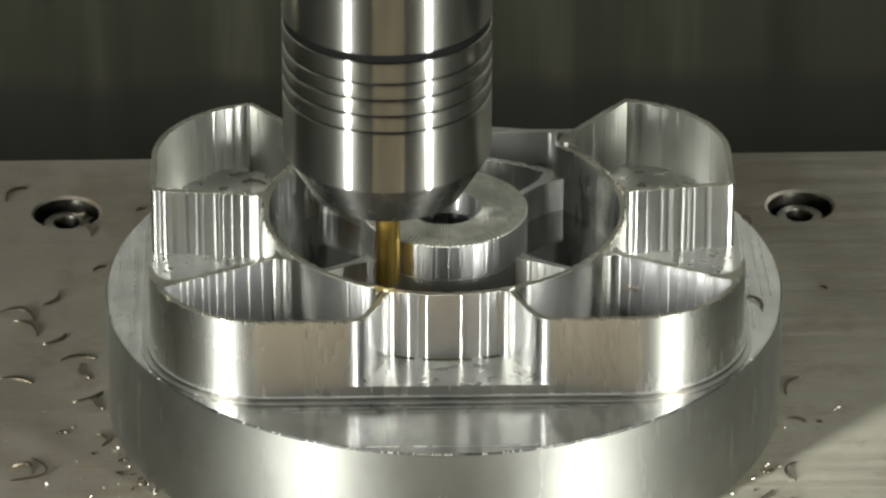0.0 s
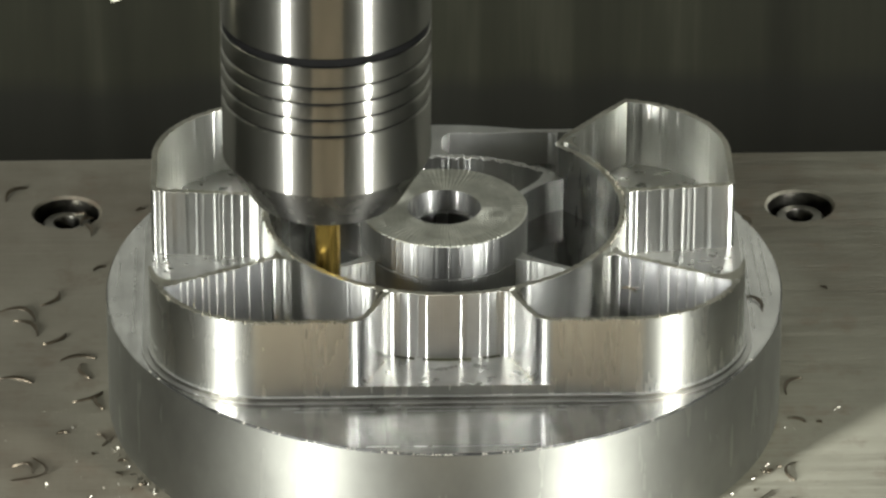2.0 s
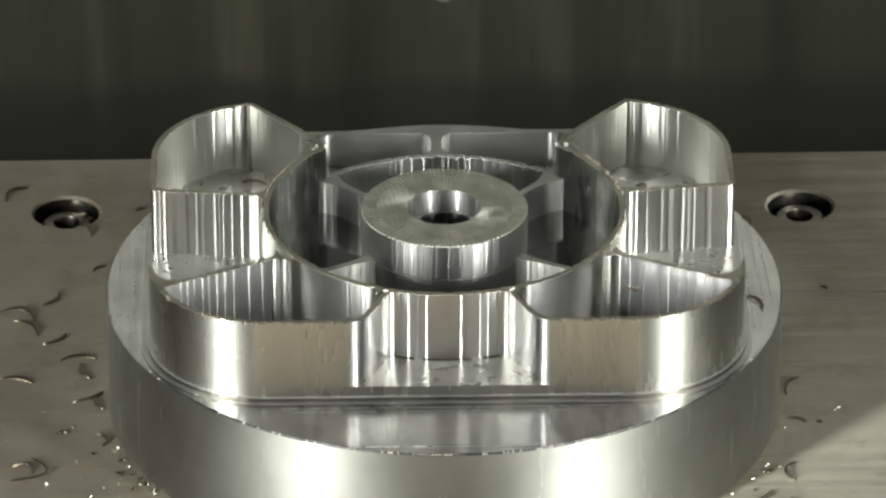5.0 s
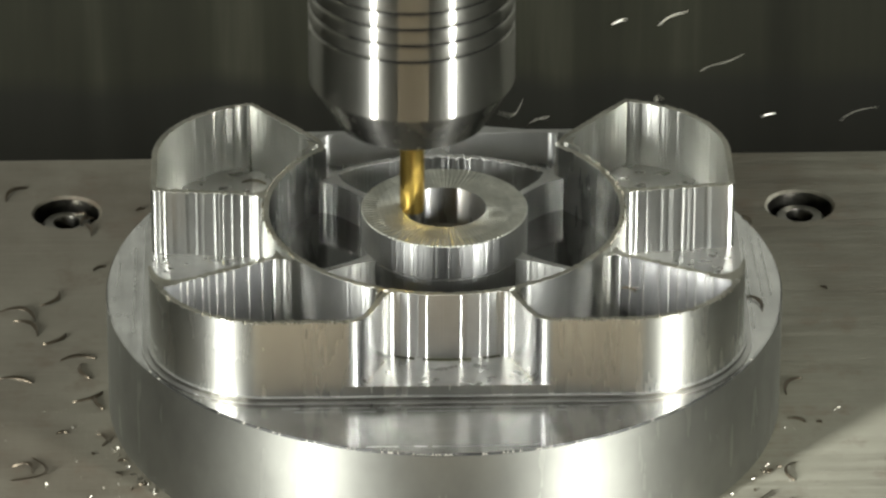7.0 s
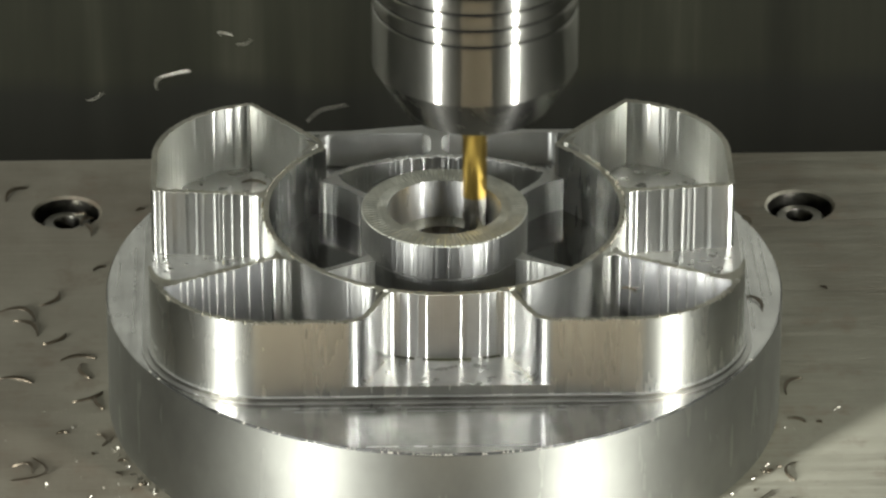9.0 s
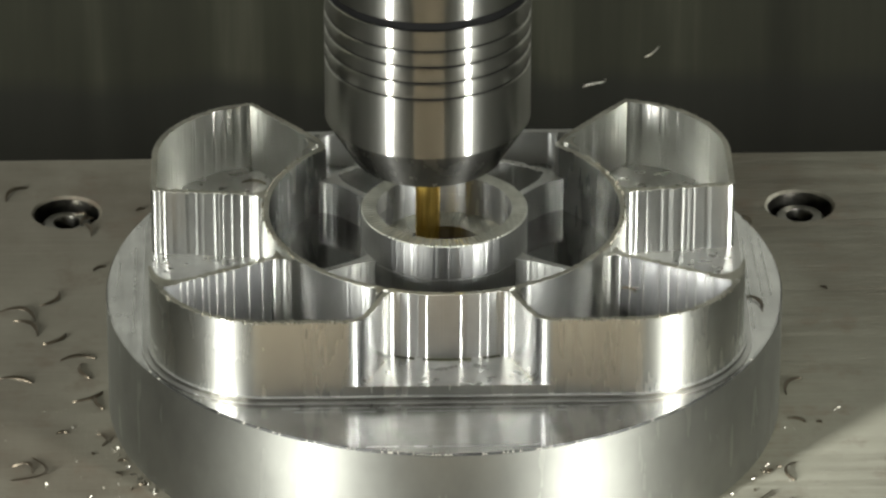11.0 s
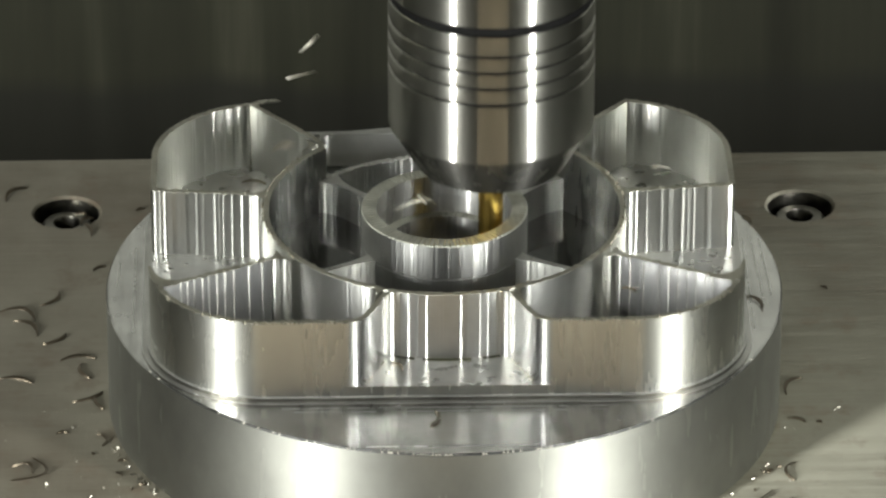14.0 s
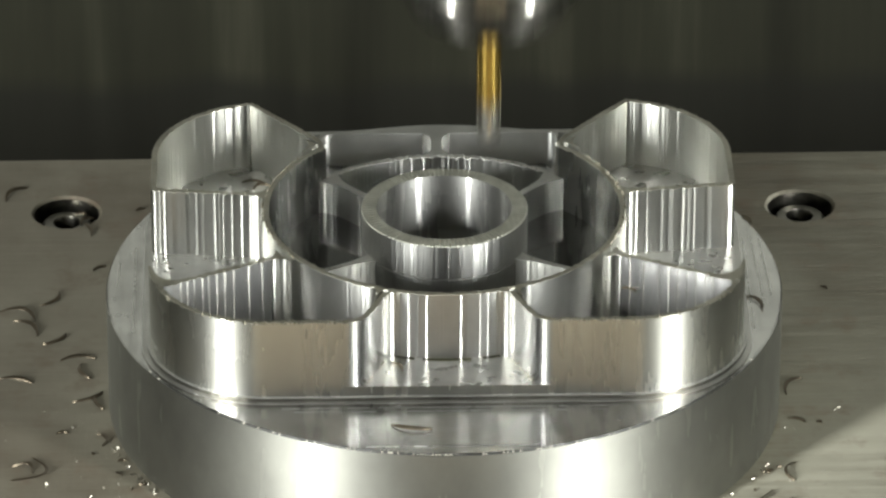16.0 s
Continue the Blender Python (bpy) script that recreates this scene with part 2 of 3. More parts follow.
    for m in mats if isinstance(mats, (list, tuple)) else [mats]:
        me.materials.append(m)
    for poly in me.polygons:
        poly.use_smooth = True
    me.set_sharp_from_angle(angle=radians(angle))
    return me


def part(name, bm, mats, parent=None, label="", bevel=0.0):
    ob = new(name, mesh_of(bm, mats))
    if parent is not None:
        ob.parent = parent
    if label:
        tagged(ob, label)
    if bevel:
        b = ob.modifiers.new("bevel", "BEVEL")
        b.width, b.segments, b.limit_method, b.angle_limit = bevel * M, 2, "ANGLE", radians(50)
        b.material = 1 if len(ob.data.materials) > 1 else -1
    return ob


def empty(name, label, category, group="", kind=""):
    return tagged(new(name), label, category, group, kind)


def prism(outline, z0, z1, bm=None, top=1, side=0):
    """A solid from a plan outline in millimetres; the top face takes material number top."""
    bm = bm or bmesh.new()
    lo = [bm.verts.new((x * M, y * M, z0 * M)) for x, y in outline]
    hi = [bm.verts.new((x * M, y * M, z1 * M)) for x, y in outline]
    n = len(outline)
    bm.faces.new(lo[::-1]).material_index = side
    bm.faces.new(hi).material_index = top
    for i in range(n):
        bm.faces.new((lo[i], lo[(i + 1) % n], hi[(i + 1) % n], hi[i])).material_index = side
    return bm


def lathe(profile, seg=96, bm=None, mats=None, cx=0.0, cy=0.0):
    """A solid of revolution about z from (radius, height) pairs; closed if the profile returns to its start."""
    bm = bm or bmesh.new()
    rings = []
    for r, z in profile:
        rings.append([bm.verts.new(((cx + r * math.cos(a)) * M, (cy + r * math.sin(a)) * M, z * M))
                      for a in (2 * math.pi * i / seg for i in range(seg))] if r > 1e-6 else [bm.verts.new((cx * M, cy * M, z * M))])
    for k in range(len(rings) - 1):
        a, b = rings[k], rings[k + 1]
        mi = mats[k] if mats else 0
        for i in range(seg):
            j = (i + 1) % seg
            if len(a) == 1 and len(b) == 1:
                continue
            vs = (a[0], b[j], b[i]) if len(a) == 1 else (a[i], a[j], b[0]) if len(b) == 1 else (a[i], a[j], b[j], b[i])
            bm.faces.new(vs).material_index = mi
    return bm


def tube(r0, r1, z0, z1, seg=96, mats=(0, 1, 0, 0)):
    """A ring wall: outside, top, inside, underside."""
    bm = lathe([(r1, z0), (r1, z1), (r0, z1), (r0, z0), (r1, z0)], seg, mats=list(mats))
    bmesh.ops.remove_doubles(bm, verts=bm.verts, dist=1e-7)
    return bm


def rounded(points, radii, closed=False, steps=8):
    """A polyline whose corners are rounded off with the given radii."""
    out = []
    n = len(points)
    for i, (pt, r) in enumerate(zip(points, radii)):
        if r == 0 or (not closed and i in (0, n - 1)):
            out.append(pt)
            continue
        p, a, b = Vector(pt), Vector(points[i - 1]), Vector(points[(i + 1) % n])
        u, v = (a - p).normalized(), (b - p).normalized()
        half = u.angle(v) / 2
        reach = r / math.tan(half)
        c = p + (u + v).normalized() * (r / math.sin(half))
        s, e = p + u * reach - c, p + v * reach - c
        turn = s.angle_signed(e)
        for k in range(steps + 1):
            t = -turn * k / steps
            d = Vector((s.x * math.cos(t) - s.y * math.sin(t), s.x * math.sin(t) + s.y * math.cos(t)))
            out.append((c.x + d.x, c.y + d.y))
    return out


def outermost(face):
    """Whether an upright face lies on the outer contour of the milled block."""
    for v in face.verts:
        x, y = abs(v.co.x / M), abs(v.co.y / M)
        cx, cy = BX - BR, BY - BR
        reach = math.hypot(x - cx, y - cy) - BR if x > cx and y > cy else max(x - BX, y - BY)
        if reach < -0.5:
            return False
    return True


def strip(points, thick, z0, z1):
    """An upright wall of even thickness along an open polyline, with mitred bends."""
    pts = [Vector(p) for p in points]
    left, right = [], []
    for i, p in enumerate(pts):
        d0 = (p - pts[i - 1]).normalized() if i else (pts[1] - p).normalized()
        d1 = (pts[i + 1] - p).normalized() if i < len(pts) - 1 else d0
        t = (d0 + d1).normalized()
        nrm = Vector((-t.y, t.x))
        k = thick / 2 / max(0.35, nrm.dot(Vector((-d0.y, d0.x))))
        left.append(p + nrm * k)
        right.append(p - nrm * k)
    bm = bmesh.new()
    quad = []
    for side in (left, right):
        quad.append([[bm.verts.new((q.x * M, q.y * M, z * M)) for q in side] for z in (z0, z1)])
    (ll, lh), (rl, rh) = quad
    for i in range(len(pts) - 1):
        bm.faces.new((ll[i], ll[i + 1], lh[i + 1], lh[i]))
        bm.faces.new((rl[i], rh[i], rh[i + 1], rl[i + 1]))
        bm.faces.new((lh[i], lh[i + 1], rh[i + 1], rh[i])).material_index = 1
        bm.faces.new((ll[i], rl[i], rl[i + 1], ll[i + 1]))
    for k in (0, -1):
        bm.faces.new((ll[k], lh[k], rh[k], rl[k]))
    for f in bm.faces:
        if f.material_index == 0 and f.verts and outermost(f):
            f.material_index = 2
    return bm


def arc(r, a0, a1, n, cx=0.0, cy=0.0):
    return [(cx + r * math.cos(radians(a0 + (a1 - a0) * i / n)), cy + r * math.sin(radians(a0 + (a1 - a0) * i / n))) for i in range(n + 1)]


# ---- enclosure of the machine ----


def box(x0, x1, y0, y1, z0, z1):
    return prism([(x0, y0), (x1, y0), (x1, y1), (x0, y1)], z0, z1, top=0)


def structure(name, bm, mat, label, category):
    return tagged(part(name, bm, mat), label, category, kind="structure")


structure("wall_north", box(-900, 900, 330, 375, -600, 1500), rear_paint, "dark olive rear wall of the machine with a darker foot", "wall")
# Pale sheet out of view, added so level metal mirrors something bright.
structure("unseen_wall_panel", box(-900, 900, 316, 329.8, 30, 900), panel_paint, "unseen pale grey streaked sheet on the upper rear wall, added for reflections", "wall")
# Dark block out of view, added to darken reflections in the ring pocket.
structure("unseen_dark_block", box(-58, 58, 296, 315.8, 30, 900), low_paint, "unseen dark block, added to darken reflections in level metal", "column cover")
structure("wall_west", box(-930, -900, -1800, 375, -600, 1500), wall_paint, "dark painted side wall of the machine", "wall")
structure("wall_east", box(900, 930, -1800, 375, -600, 1500), wall_paint, "dark painted side wall of the machine", "wall")
structure("wall_south", box(-930, 930, -1830, -1800, -600, 1500), grey_paint, "grey painted front wall of the machine", "wall")
# Door behind the camera, coloured beige to be mirrored in upright metal.
structure("door_1", box(-420, 420, -1799, -1780, -598, 1400), tan_paint, "beige painted sliding machine door", "door")
structure("ceiling", box(-930, 930, -1830, 375, 1500, 1530), wall_paint, "dark painted roof of the machine", "ceiling")
structure("floor", box(-930, 930, -1830, 375, -630, -600), low_paint, "oily dark floor of the machine", "floor")

# ---- fixture plate with two counterbored holes ----
HOLES = [(-95.5, 97.8), (95.0, 97.3)]


def build_plate():
    bm = bmesh.new()
    x0, x1, y0, y1, seg, half = -128, 128, -200, 127, 48, 16

    def quad(a, b, c, d):
        bm.faces.new([bm.verts.new((x * M, y * M, 0)) for x, y in ((a, c), (b, c), (b, d), (a, d))])

    xs = [x0] + [v for h in HOLES for v in (h[0] - half, h[0] + half)] + [x1]
    for i in range(len(xs) - 1):
        hole = HOLES[(i - 1) // 2] if i % 2 else None
        if hole is None:
            quad(xs[i], xs[i + 1], y0, y1)
            continue
        hx, hy = hole
        quad(xs[i], xs[i + 1], y0, hy - half)
        quad(xs[i], xs[i + 1], hy + half, y1)
        rim, edge, low, sink, deep = [], [], [], [], []
        for k in range(seg):
            a = 2 * math.pi * k / seg
            c, s = math.cos(a), math.sin(a)
            f = half / max(abs(c), abs(s))
            for ring, r, z in ((edge, f, 0), (rim, 9.1, 0), (low, 8.5, -0.7), (sink, 8.5, -9), (deep, 0.4, -9)):
                ring.append(bm.verts.new(((hx + r * c) * M, (hy + r * s) * M, z * M)))
        for a, b in ((edge, rim), (rim, low), (low, sink), (sink, deep)):
            for k in range(seg):
                # Counterbore walls and bottoms take the darker metal.
                bm.faces.new((a[k], a[(k + 1) % seg], b[(k + 1) % seg], b[k])).material_index = int(b is sink or b is deep)
    for (ax, ay), (bx, by) in (((x0, y1), (x1, y1)), ((x0, y0), (x1, y0)), ((x0, y0), (x0, y1)), ((x1, y0), (x1, y1))):
        bm.faces.new([bm.verts.new((x * M, y * M, z * M)) for x, y, z in ((ax, ay, 0), (bx, by, 0), (bx, by, -45), (ax, ay, -45))])
    bm.faces.new([bm.verts.new((x * M, y * M, -45 * M)) for x, y in ((x0, y0), (x1, y0), (x1, y1), (x0, y1))])
    bmesh.ops.remove_doubles(bm, verts=bm.verts, dist=1e-6)
    plate = new("fixture_plate", mesh_of(bm, [plate_steel, dark_metal]))
    return tagged(plate, "worn grey steel fixture plate with two counterbored holes", "fixture plate")


build_plate()


def build_bolt(hx, hy):
    bolt = empty("cap_screw", "dark socket-head screw sunk in the plate's counterbore", "screw", "screws in the plate")
    bolt.location = (hx * M, hy * M, -9 * M)
    part("screw_head", lathe([(0, 0.02), (6.4, 0.02), (6.4, 5.4), (5.8, 6), (3.6, 6), (3.4, 5.5), (3.2, 2.6), (0, 2.2)], 40), dark_metal, bolt)
    return bolt


for h in HOLES:
    build_bolt(*h)
tagged(structure("machine_table", box(-420, 420, -260, 110, -120, -45.2), low_paint, "oily dark machine table under the plate", "machine table"))

# ---- workpiece ----
ZF, ZP, ZL, ZT = 31.0, 35.0, 43.9, 52.4
THICK = 1.4
work = empty("workpiece", "bright milled aluminium part with thin-walled pockets round a hub", "workpiece")


def outline(grow=0.0):
    x, y, r = BX + grow, BY + grow, BR + grow
    return rounded([(-x, -y), (x, -y), (x, y), (-x, y)], [r] * 4, True, 20)


bm = lathe([(16.5, 0), (82.2, 0), (82.5, 0.4), (82.5, ZF - 0.5), (82.1, ZF), (16.5, ZF), (16.5, 0)], 192, mats=[0, 0, 0, 1, 1, 0])
bmesh.ops.remove_doubles(bm, verts=bm.verts, dist=1e-7)
part("round_base", bm, [alu_turned, alu_flange], work, "turned bright aluminium blank below the pockets")


def slab(out, z0, z1, hole):
    """A plan outline with a round hole through it."""
    bm = bmesh.new()
    n = len(out)
    inner = [(hole * x / math.hypot(x, y), hole * y / math.hypot(x, y)) for x, y in out]
    vs = [[bm.verts.new((x * M, y * M, z * M)) for x, y in ring] for ring, z in ((out, z0), (out, z1), (inner, z1), (inner, z0))]
    for k in range(4):
        a, b = vs[k], vs[(k + 1) % 4]
        for i in range(n):
            bm.faces.new((a[i], a[(i + 1) % n], b[(i + 1) % n], b[i])).material_index = (0, 1, 0, 1)[k]
    return bm


def dense(out, gap=2.0):
    pts = []
    for i, a in enumerate(out):
        b = out[(i + 1) % len(out)]
        n = max(1, int(math.hypot(b[0] - a[0], b[1] - a[1]) / gap))
        pts += [(a[0] + (b[0] - a[0]) * k / n, a[1] + (b[1] - a[1]) * k / n) for k in range(n)]
    return pts


# Step sides are darkened for the shaded line along the wall's foot.
part("foot_step", slab(dense(outline(0.7)), ZF - 0.3, ZF + 1.5, 16.5), [dark_metal, alu_step], work, "", 0.12)
part("foot_step", slab(dense(outline(1.9)), ZF - 0.3, ZF + 0.5, 16.5), [dark_metal, alu_step], work, "", 0.1)
part("pocket_floor", slab(dense(outline()), ZF, ZP, 16.5), [alu_outer, alu_floor], work)

part("ring_floor", tube(16.5, 43.0, ZP - 0.2, ZP + 0.25, 128), [alu_polish, alu_polish], work, "mirror-finished floor of the ring pocket, toned dark like its reflections")

def ragged(bm, top, depth=0.34):
    """Leaves a faint burr along the top edges of a wall."""
    for v in bm.verts:
        if v.co.z > (top - 0.01) * M:
            v.co.z += depth * M * (noise.noise(v.co * 900) + 0.8 * noise.noise(v.co * 2600) - 0.2)
    return bm


# ring wall: full height round the sides and front, lower at the back
A0, A1 = 131.5, 408.5
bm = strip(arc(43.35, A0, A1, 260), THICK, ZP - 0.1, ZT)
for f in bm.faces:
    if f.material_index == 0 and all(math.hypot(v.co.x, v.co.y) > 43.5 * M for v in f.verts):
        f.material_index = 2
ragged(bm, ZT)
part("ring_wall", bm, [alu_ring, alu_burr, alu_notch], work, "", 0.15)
part("low_ring_wall", ragged(strip(arc(43.35, 48.6, 131.4, 130), THICK, ZP - 0.1, ZL), ZL, 0.5), [alu_web, alu_low], work, "", 0.12)

X, Y = BX - THICK / 2, BY - THICK / 2


def along(pts, gap=0.6):
    """The same polyline with points at least every gap."""
    out = []
    for a, b in zip(pts, pts[1:]):
        n = max(1, round(math.hypot(b[0] - a[0], b[1] - a[1]) / gap))
        out += [(a[0] + (b[0] - a[0]) * k / n, a[1] + (b[1] - a[1]) * k / n) for k in range(n)]
    return out + [pts[-1]]


def lobe(name, pts, s, inside):
    bm = ragged(strip(along([(s * x, y) for x, y in pts]), THICK, ZP - 0.1, ZT), ZT)
    part(name, bm, [inside, alu_burr, alu_outer], work, "", 0.12)


R = BR - THICK / 2
CX, CY = BX - BR, BY - BR
for s in (-1, 1):
    # back lobe: web beside the open side notch, outer corner, slanting wall to the ring
    web = rounded([(43.2, 7.8), (X, 10.8), (X, CY)], [0, 0.9, 0], False, 8)
    slant = rounded([(46.8, CY + math.sqrt(R * R - 4.4 ** 2)), (30.6, 36.6), (28.9, 32.8)], [0, 5, 0], False, 8)
    lobe("back_lobe_wall", web + arc(R, 2, 78, 30, CX, CY) + slant, s, alu_wall)
    # front lobe: web, outer corner, flat front, side of the front notch
    web = [(39.6, -23.6), (66.0, -37.1), (68.0, -38.1)]
    front = rounded([(CX, -Y), (20.9, -Y), (14.9, -42.4)], [0, 6.2, 0], False, 14)
    curl = [(62.5 + 13.0 * t * (1 - t) + 8.3 * t * t, -34.7 * (1 - t) ** 2 - 74.0 * t * (1 - t) - 28.0 * t * t) for t in (k / 10 for k in range(11))]
    curl += [(71.35, -28.0), (71.2, -31.0), (70.4, -35.0), (69.4, -37.4), (66.5, -37.6)]
    part("corner_fillet", prism([(s * x, y) for x, y in curl][::s], ZP - 0.1, ZT - 0.12), [alu_wall, alu_burr], work)
    lobe("front_lobe_wall", web + arc(R, -22, -88, 30, CX, -CY) + front, s, alu_pocket)

# back wall at the lower level, with its spacer rib and the radial webs
back = [(-46, Y - 0.95), (46, Y - 0.95), (46, Y + 0.6), (30, Y + 0.6)] + [(x, Y + 0.7 + 3.0 * math.cos(x / 24 * math.pi / 2) ** 1.3) for x in range(22, -23, -2)] + [(-30, Y + 0.6), (-46, Y + 0.6)]
part("back_wall", prism(back, ZP - 0.1, ZL), [alu_back, alu_low], work, "low back wall that swells in its middle", 0.12)


def flare(a, b, wa, wm, wb, z0, z1, n=14):
    """A web from a to b whose ends widen into fillets."""
    a, b = Vector(a), Vector(b)
    d = (b - a).normalized()
    nr = Vector((-d.y, d.x))
    one, two = [], []
    for i in range(n + 1):
        t = i / n
        w = wm + (wa - wm) * max(0, 1 - t / 0.35) ** 2.2 + (wb - wm) * max(0, 1 - (1 - t) / 0.35) ** 2.2
        p = a + (b - a) * t
        one.append(tuple(p + nr * w / 2))
        two.append(tuple(p - nr * w / 2))
    return prism(one + two[::-1], z0, z1)


part("spacer_rib", flare((-0.7, 43.6), (-0.7, 55.7), 7.0, 2.6, 7.4, ZP - 0.1, ZL), [alu_web, alu_low], work)
for s in (-1, 1):
    part("radial_web", flare((s * 28.2, 32.6), (s * 12.6, 15.2), 7.0, 1.8, 6.0, ZP - 0.1, ZL), [alu_web, alu_low], work)
    part("radial_web", flare((s * 38.0, -20.6), (s * 17.5, -9.4), 3.6, 1.5, 4.0, ZP - 0.1, ZL), [alu_wall, alu_low], work)

def fillet(corner, one, two, top=ZT - 0.1, low=ZP - 0.1, mats=None):
    """A hollow-rounded corner between two walls that leave corner along the vectors one and two."""
    c, a, b = Vector(corner), Vector(one), Vector(two)
    back = -(a + b).normalized() * 0.5
    pts = [tuple(c + back)] + [tuple(c + a * (1 - t) ** 2 + b * t ** 2) for t in (k / 8 for k in range(9))]
    part("corner_fillet", prism(pts, low, top), mats or [alu_wall, alu_burr], work)


def ridge(x, y, r, low, top, mat):
    """A thin upright cusp left standing between two passes of the cutter."""
    part("tool_ridge", prism([(x + r * math.cos(k * math.pi / 4), y + r * math.sin(k * math.pi / 4)) for k in range(8)], low, top, top=0), mat, work)


for s in (-1, 1):
    # sides of the front notch against the ring, inside and out
    fillet((s * 14.0, -41.9), (s * 1.1, -2.6), (-s * 2.6, -0.85))
    fillet((s * 15.9, -41.2), (s * 1.5, -3.4), (s * 3.0, 1.2))
    # webs against the ring
    fillet((s * 40.2, -22.6), (s * 2.8, -1.35), (s * 1.3, 2.6))
    fillet((s * 39.0, -24.4), (s * 2.6, -1.4), (-s * 1.7, -2.4))
    fillet((s * 44.0, 7.0), (s * 2.8, 0.2), (s * 0.2, -2.6))
    fillet((s * 43.6, 8.7), (s * 2.8, 0.3), (-s * 0.6, 2.6))
    fillet((s * 31.0, 34.0), (s * 3.4, 3.9), (s * 3.2, -3.1))
    # low wall ends against the slanting walls of the back lobes
    fillet((s * 29.6, Y - 0.9), (-s * 3.0, 0), (0, -3.2), ZL - 0.1, ZP - 0.1, [alu_back, alu_low])
for x in (-63.5, -62.0, -60.3, -58.4, -56.9, -55.0, -53.1, -51.0, -47.4, -44.2, 43.8, 47.0, 50.7, 52.9, 55.0, 57.1, 59.2, 61.4, 63.0):
    ridge(x, -23.6 - (abs(x) - 39.6) * 0.512 - 0.76, 0.17, ZP, ZT - 0.35, alu_wall)
for x, r in ((-9.6, 0.24), (-5.3, 0.16), (2.9, 0.16), (7.4, 0.15), (9.3, 0.1)):
    ridge(x, -math.sqrt(44.0 ** 2 - x * x), r, ZP, ZT - 0.3, alu_notch)
for x0, x1, y0, y1 in ((76.2, 77.5, 25.0, -11.0), (78.3, 79.5, 24.0, -7.0), (74.2, 74.3, 22.0, -24.0), (-79.2, -79.8, 12.0, 1.0), (-75.6, -75.6, 20.0, -22.0)):
    part("tool_ridge", strip([(x0, y0), (x1, y1)], 0.34, ZF - 0.05, ZF + 0.16), [alu_floor, alu_floor, alu_floor], work)
for x0 in (-1, 1):
    for y in (4.8, -4.4):
        part("tool_ridge", strip([(x0 * 16.7, y), (x0 * 19.3, y)], 0.2, ZT - 0.05, ZT + 0.05), [alu_burr, alu_burr, alu_burr], work)
for y0, y1, x1 in ((-60.3, -60.3, 40.0), (-62.0, -62.1, 37.0), (-78.6, -78.6, 20.0)):
    part("tool_ridge", strip([(-x1, y0), (x1, y1)], 0.2, ZF - 0.05, ZF + 0.06), [alu_floor, alu_floor, alu_floor], work)

bm = lathe([(16.4, 30.9), (20.25, 30.9), (20.25, ZL - 0.8), (19.95, ZL - 0.6), (19.95, ZL - 0.2), (20.25, ZL), (20.25, ZT - 0.25), (20.05, ZT), (16.4, ZT),
            (16.4, ZT - 4.8), (16.5, ZT - 4.81), (16.5, ZT - 5.04), (16.4, ZT - 5.05), (16.4, ZT - 14.3), (16.5, ZT - 14.31), (16.5, ZT - 14.6), (16.4, ZT - 14.61), (16.4, 30.9)],
           128, mats=[0, 0, 0, 0, 0, 0, 1, 1, 2, 2, 2, 2, 2, 2, 2, 2, 2])
bmesh.ops.remove_doubles(bm, verts=bm.verts, dist=1e-7)
part("hub", bm, [alu_hub, alu_face, alu_bore], work, "round hub with a bored hole and faced top")

dark_burr = metal("dark_torn_burr", (0.22, 0.205, 0.16), 0.4, 0, (1500, 1500, 1500), 0.0002, 0.3)


def edge_burr(path, z, gap, size, seed):
    """Torn teeth that the cutter left standing along a top edge."""
    rnd = random.Random(seed)
    bm = bmesh.new()
    for (x, y), (x2, y2) in zip(path, path[1:]):
        if rnd.random() < 0.15:
            continue
        dx, dy = x2 - x, y2 - y
        d = math.hypot(dx, dy) or 1.0
        dx, dy = dx / d, dy / d
        q = size * rnd.uniform(0.4, 1.3)
        x, y = x + rnd.uniform(-0.2, 0.2) * gap, y + rnd.uniform(-0.15, 0.15) * gap
        out = rnd.uniform(-0.7, 0.7)
        vs = [bm.verts.new(v) for v in (((x - dx * q) * M, (y - dy * q) * M, (z - 0.3) * M), ((x + dx * q) * M, (y + dy * q) * M, (z - 0.3) * M),
                                        ((x - dy * q) * M, (y + dx * q) * M, (z - 0.3) * M), ((x + dy * q) * M, (y - dx * q) * M, (z - 0.3) * M),
                                        ((x - dy * q * out) * M, (y + dx * q * out) * M, (z + q * rnd.uniform(0.6, 1.6)) * M))]
        for f in ((0, 3, 4), (3, 1, 4), (1, 2, 4), (2, 0, 4), (0, 2, 1, 3)):
            bm.faces.new([vs[n] for n in f])
    return tagged(part("edge_burr", bm, dark_burr, work, "dark torn burrs along a milled edge"), kind="stuff")


for n, s in enumerate((-1, 1)):
    edge_burr(along([(s * x, -Y - 0.55) for x in (24, 44)] + [(s * x, y) for x, y in arc(R + 0.55, -88, -30, 24, CX, -CY)], 1.05), ZT, 1.05, 0.46, 30 + n)
    edge_burr(along([(s * x, y) for x, y in arc(43.9, -34, 40, 60)], 1.2), ZT, 1.2, 0.42, 40 + n)
    edge_burr(along([(s * x, y) for x, y in ((40.5, -24.4), (63.5, -36.3))], 1.6), ZT, 1.6, 0.26, 50 + n)
    edge_burr(along([(s * x, y) for x, y in ((46.0, 55.8), (31.5, 37.6))], 1.3), ZT, 1.3, 0.28, 60 + n)
    edge_burr(along([(s * x, y) for x, y in ((21.0, -11.6), (35.0, -19.2))], 1.1), ZL, 1.1, 0.32, 70 + n)
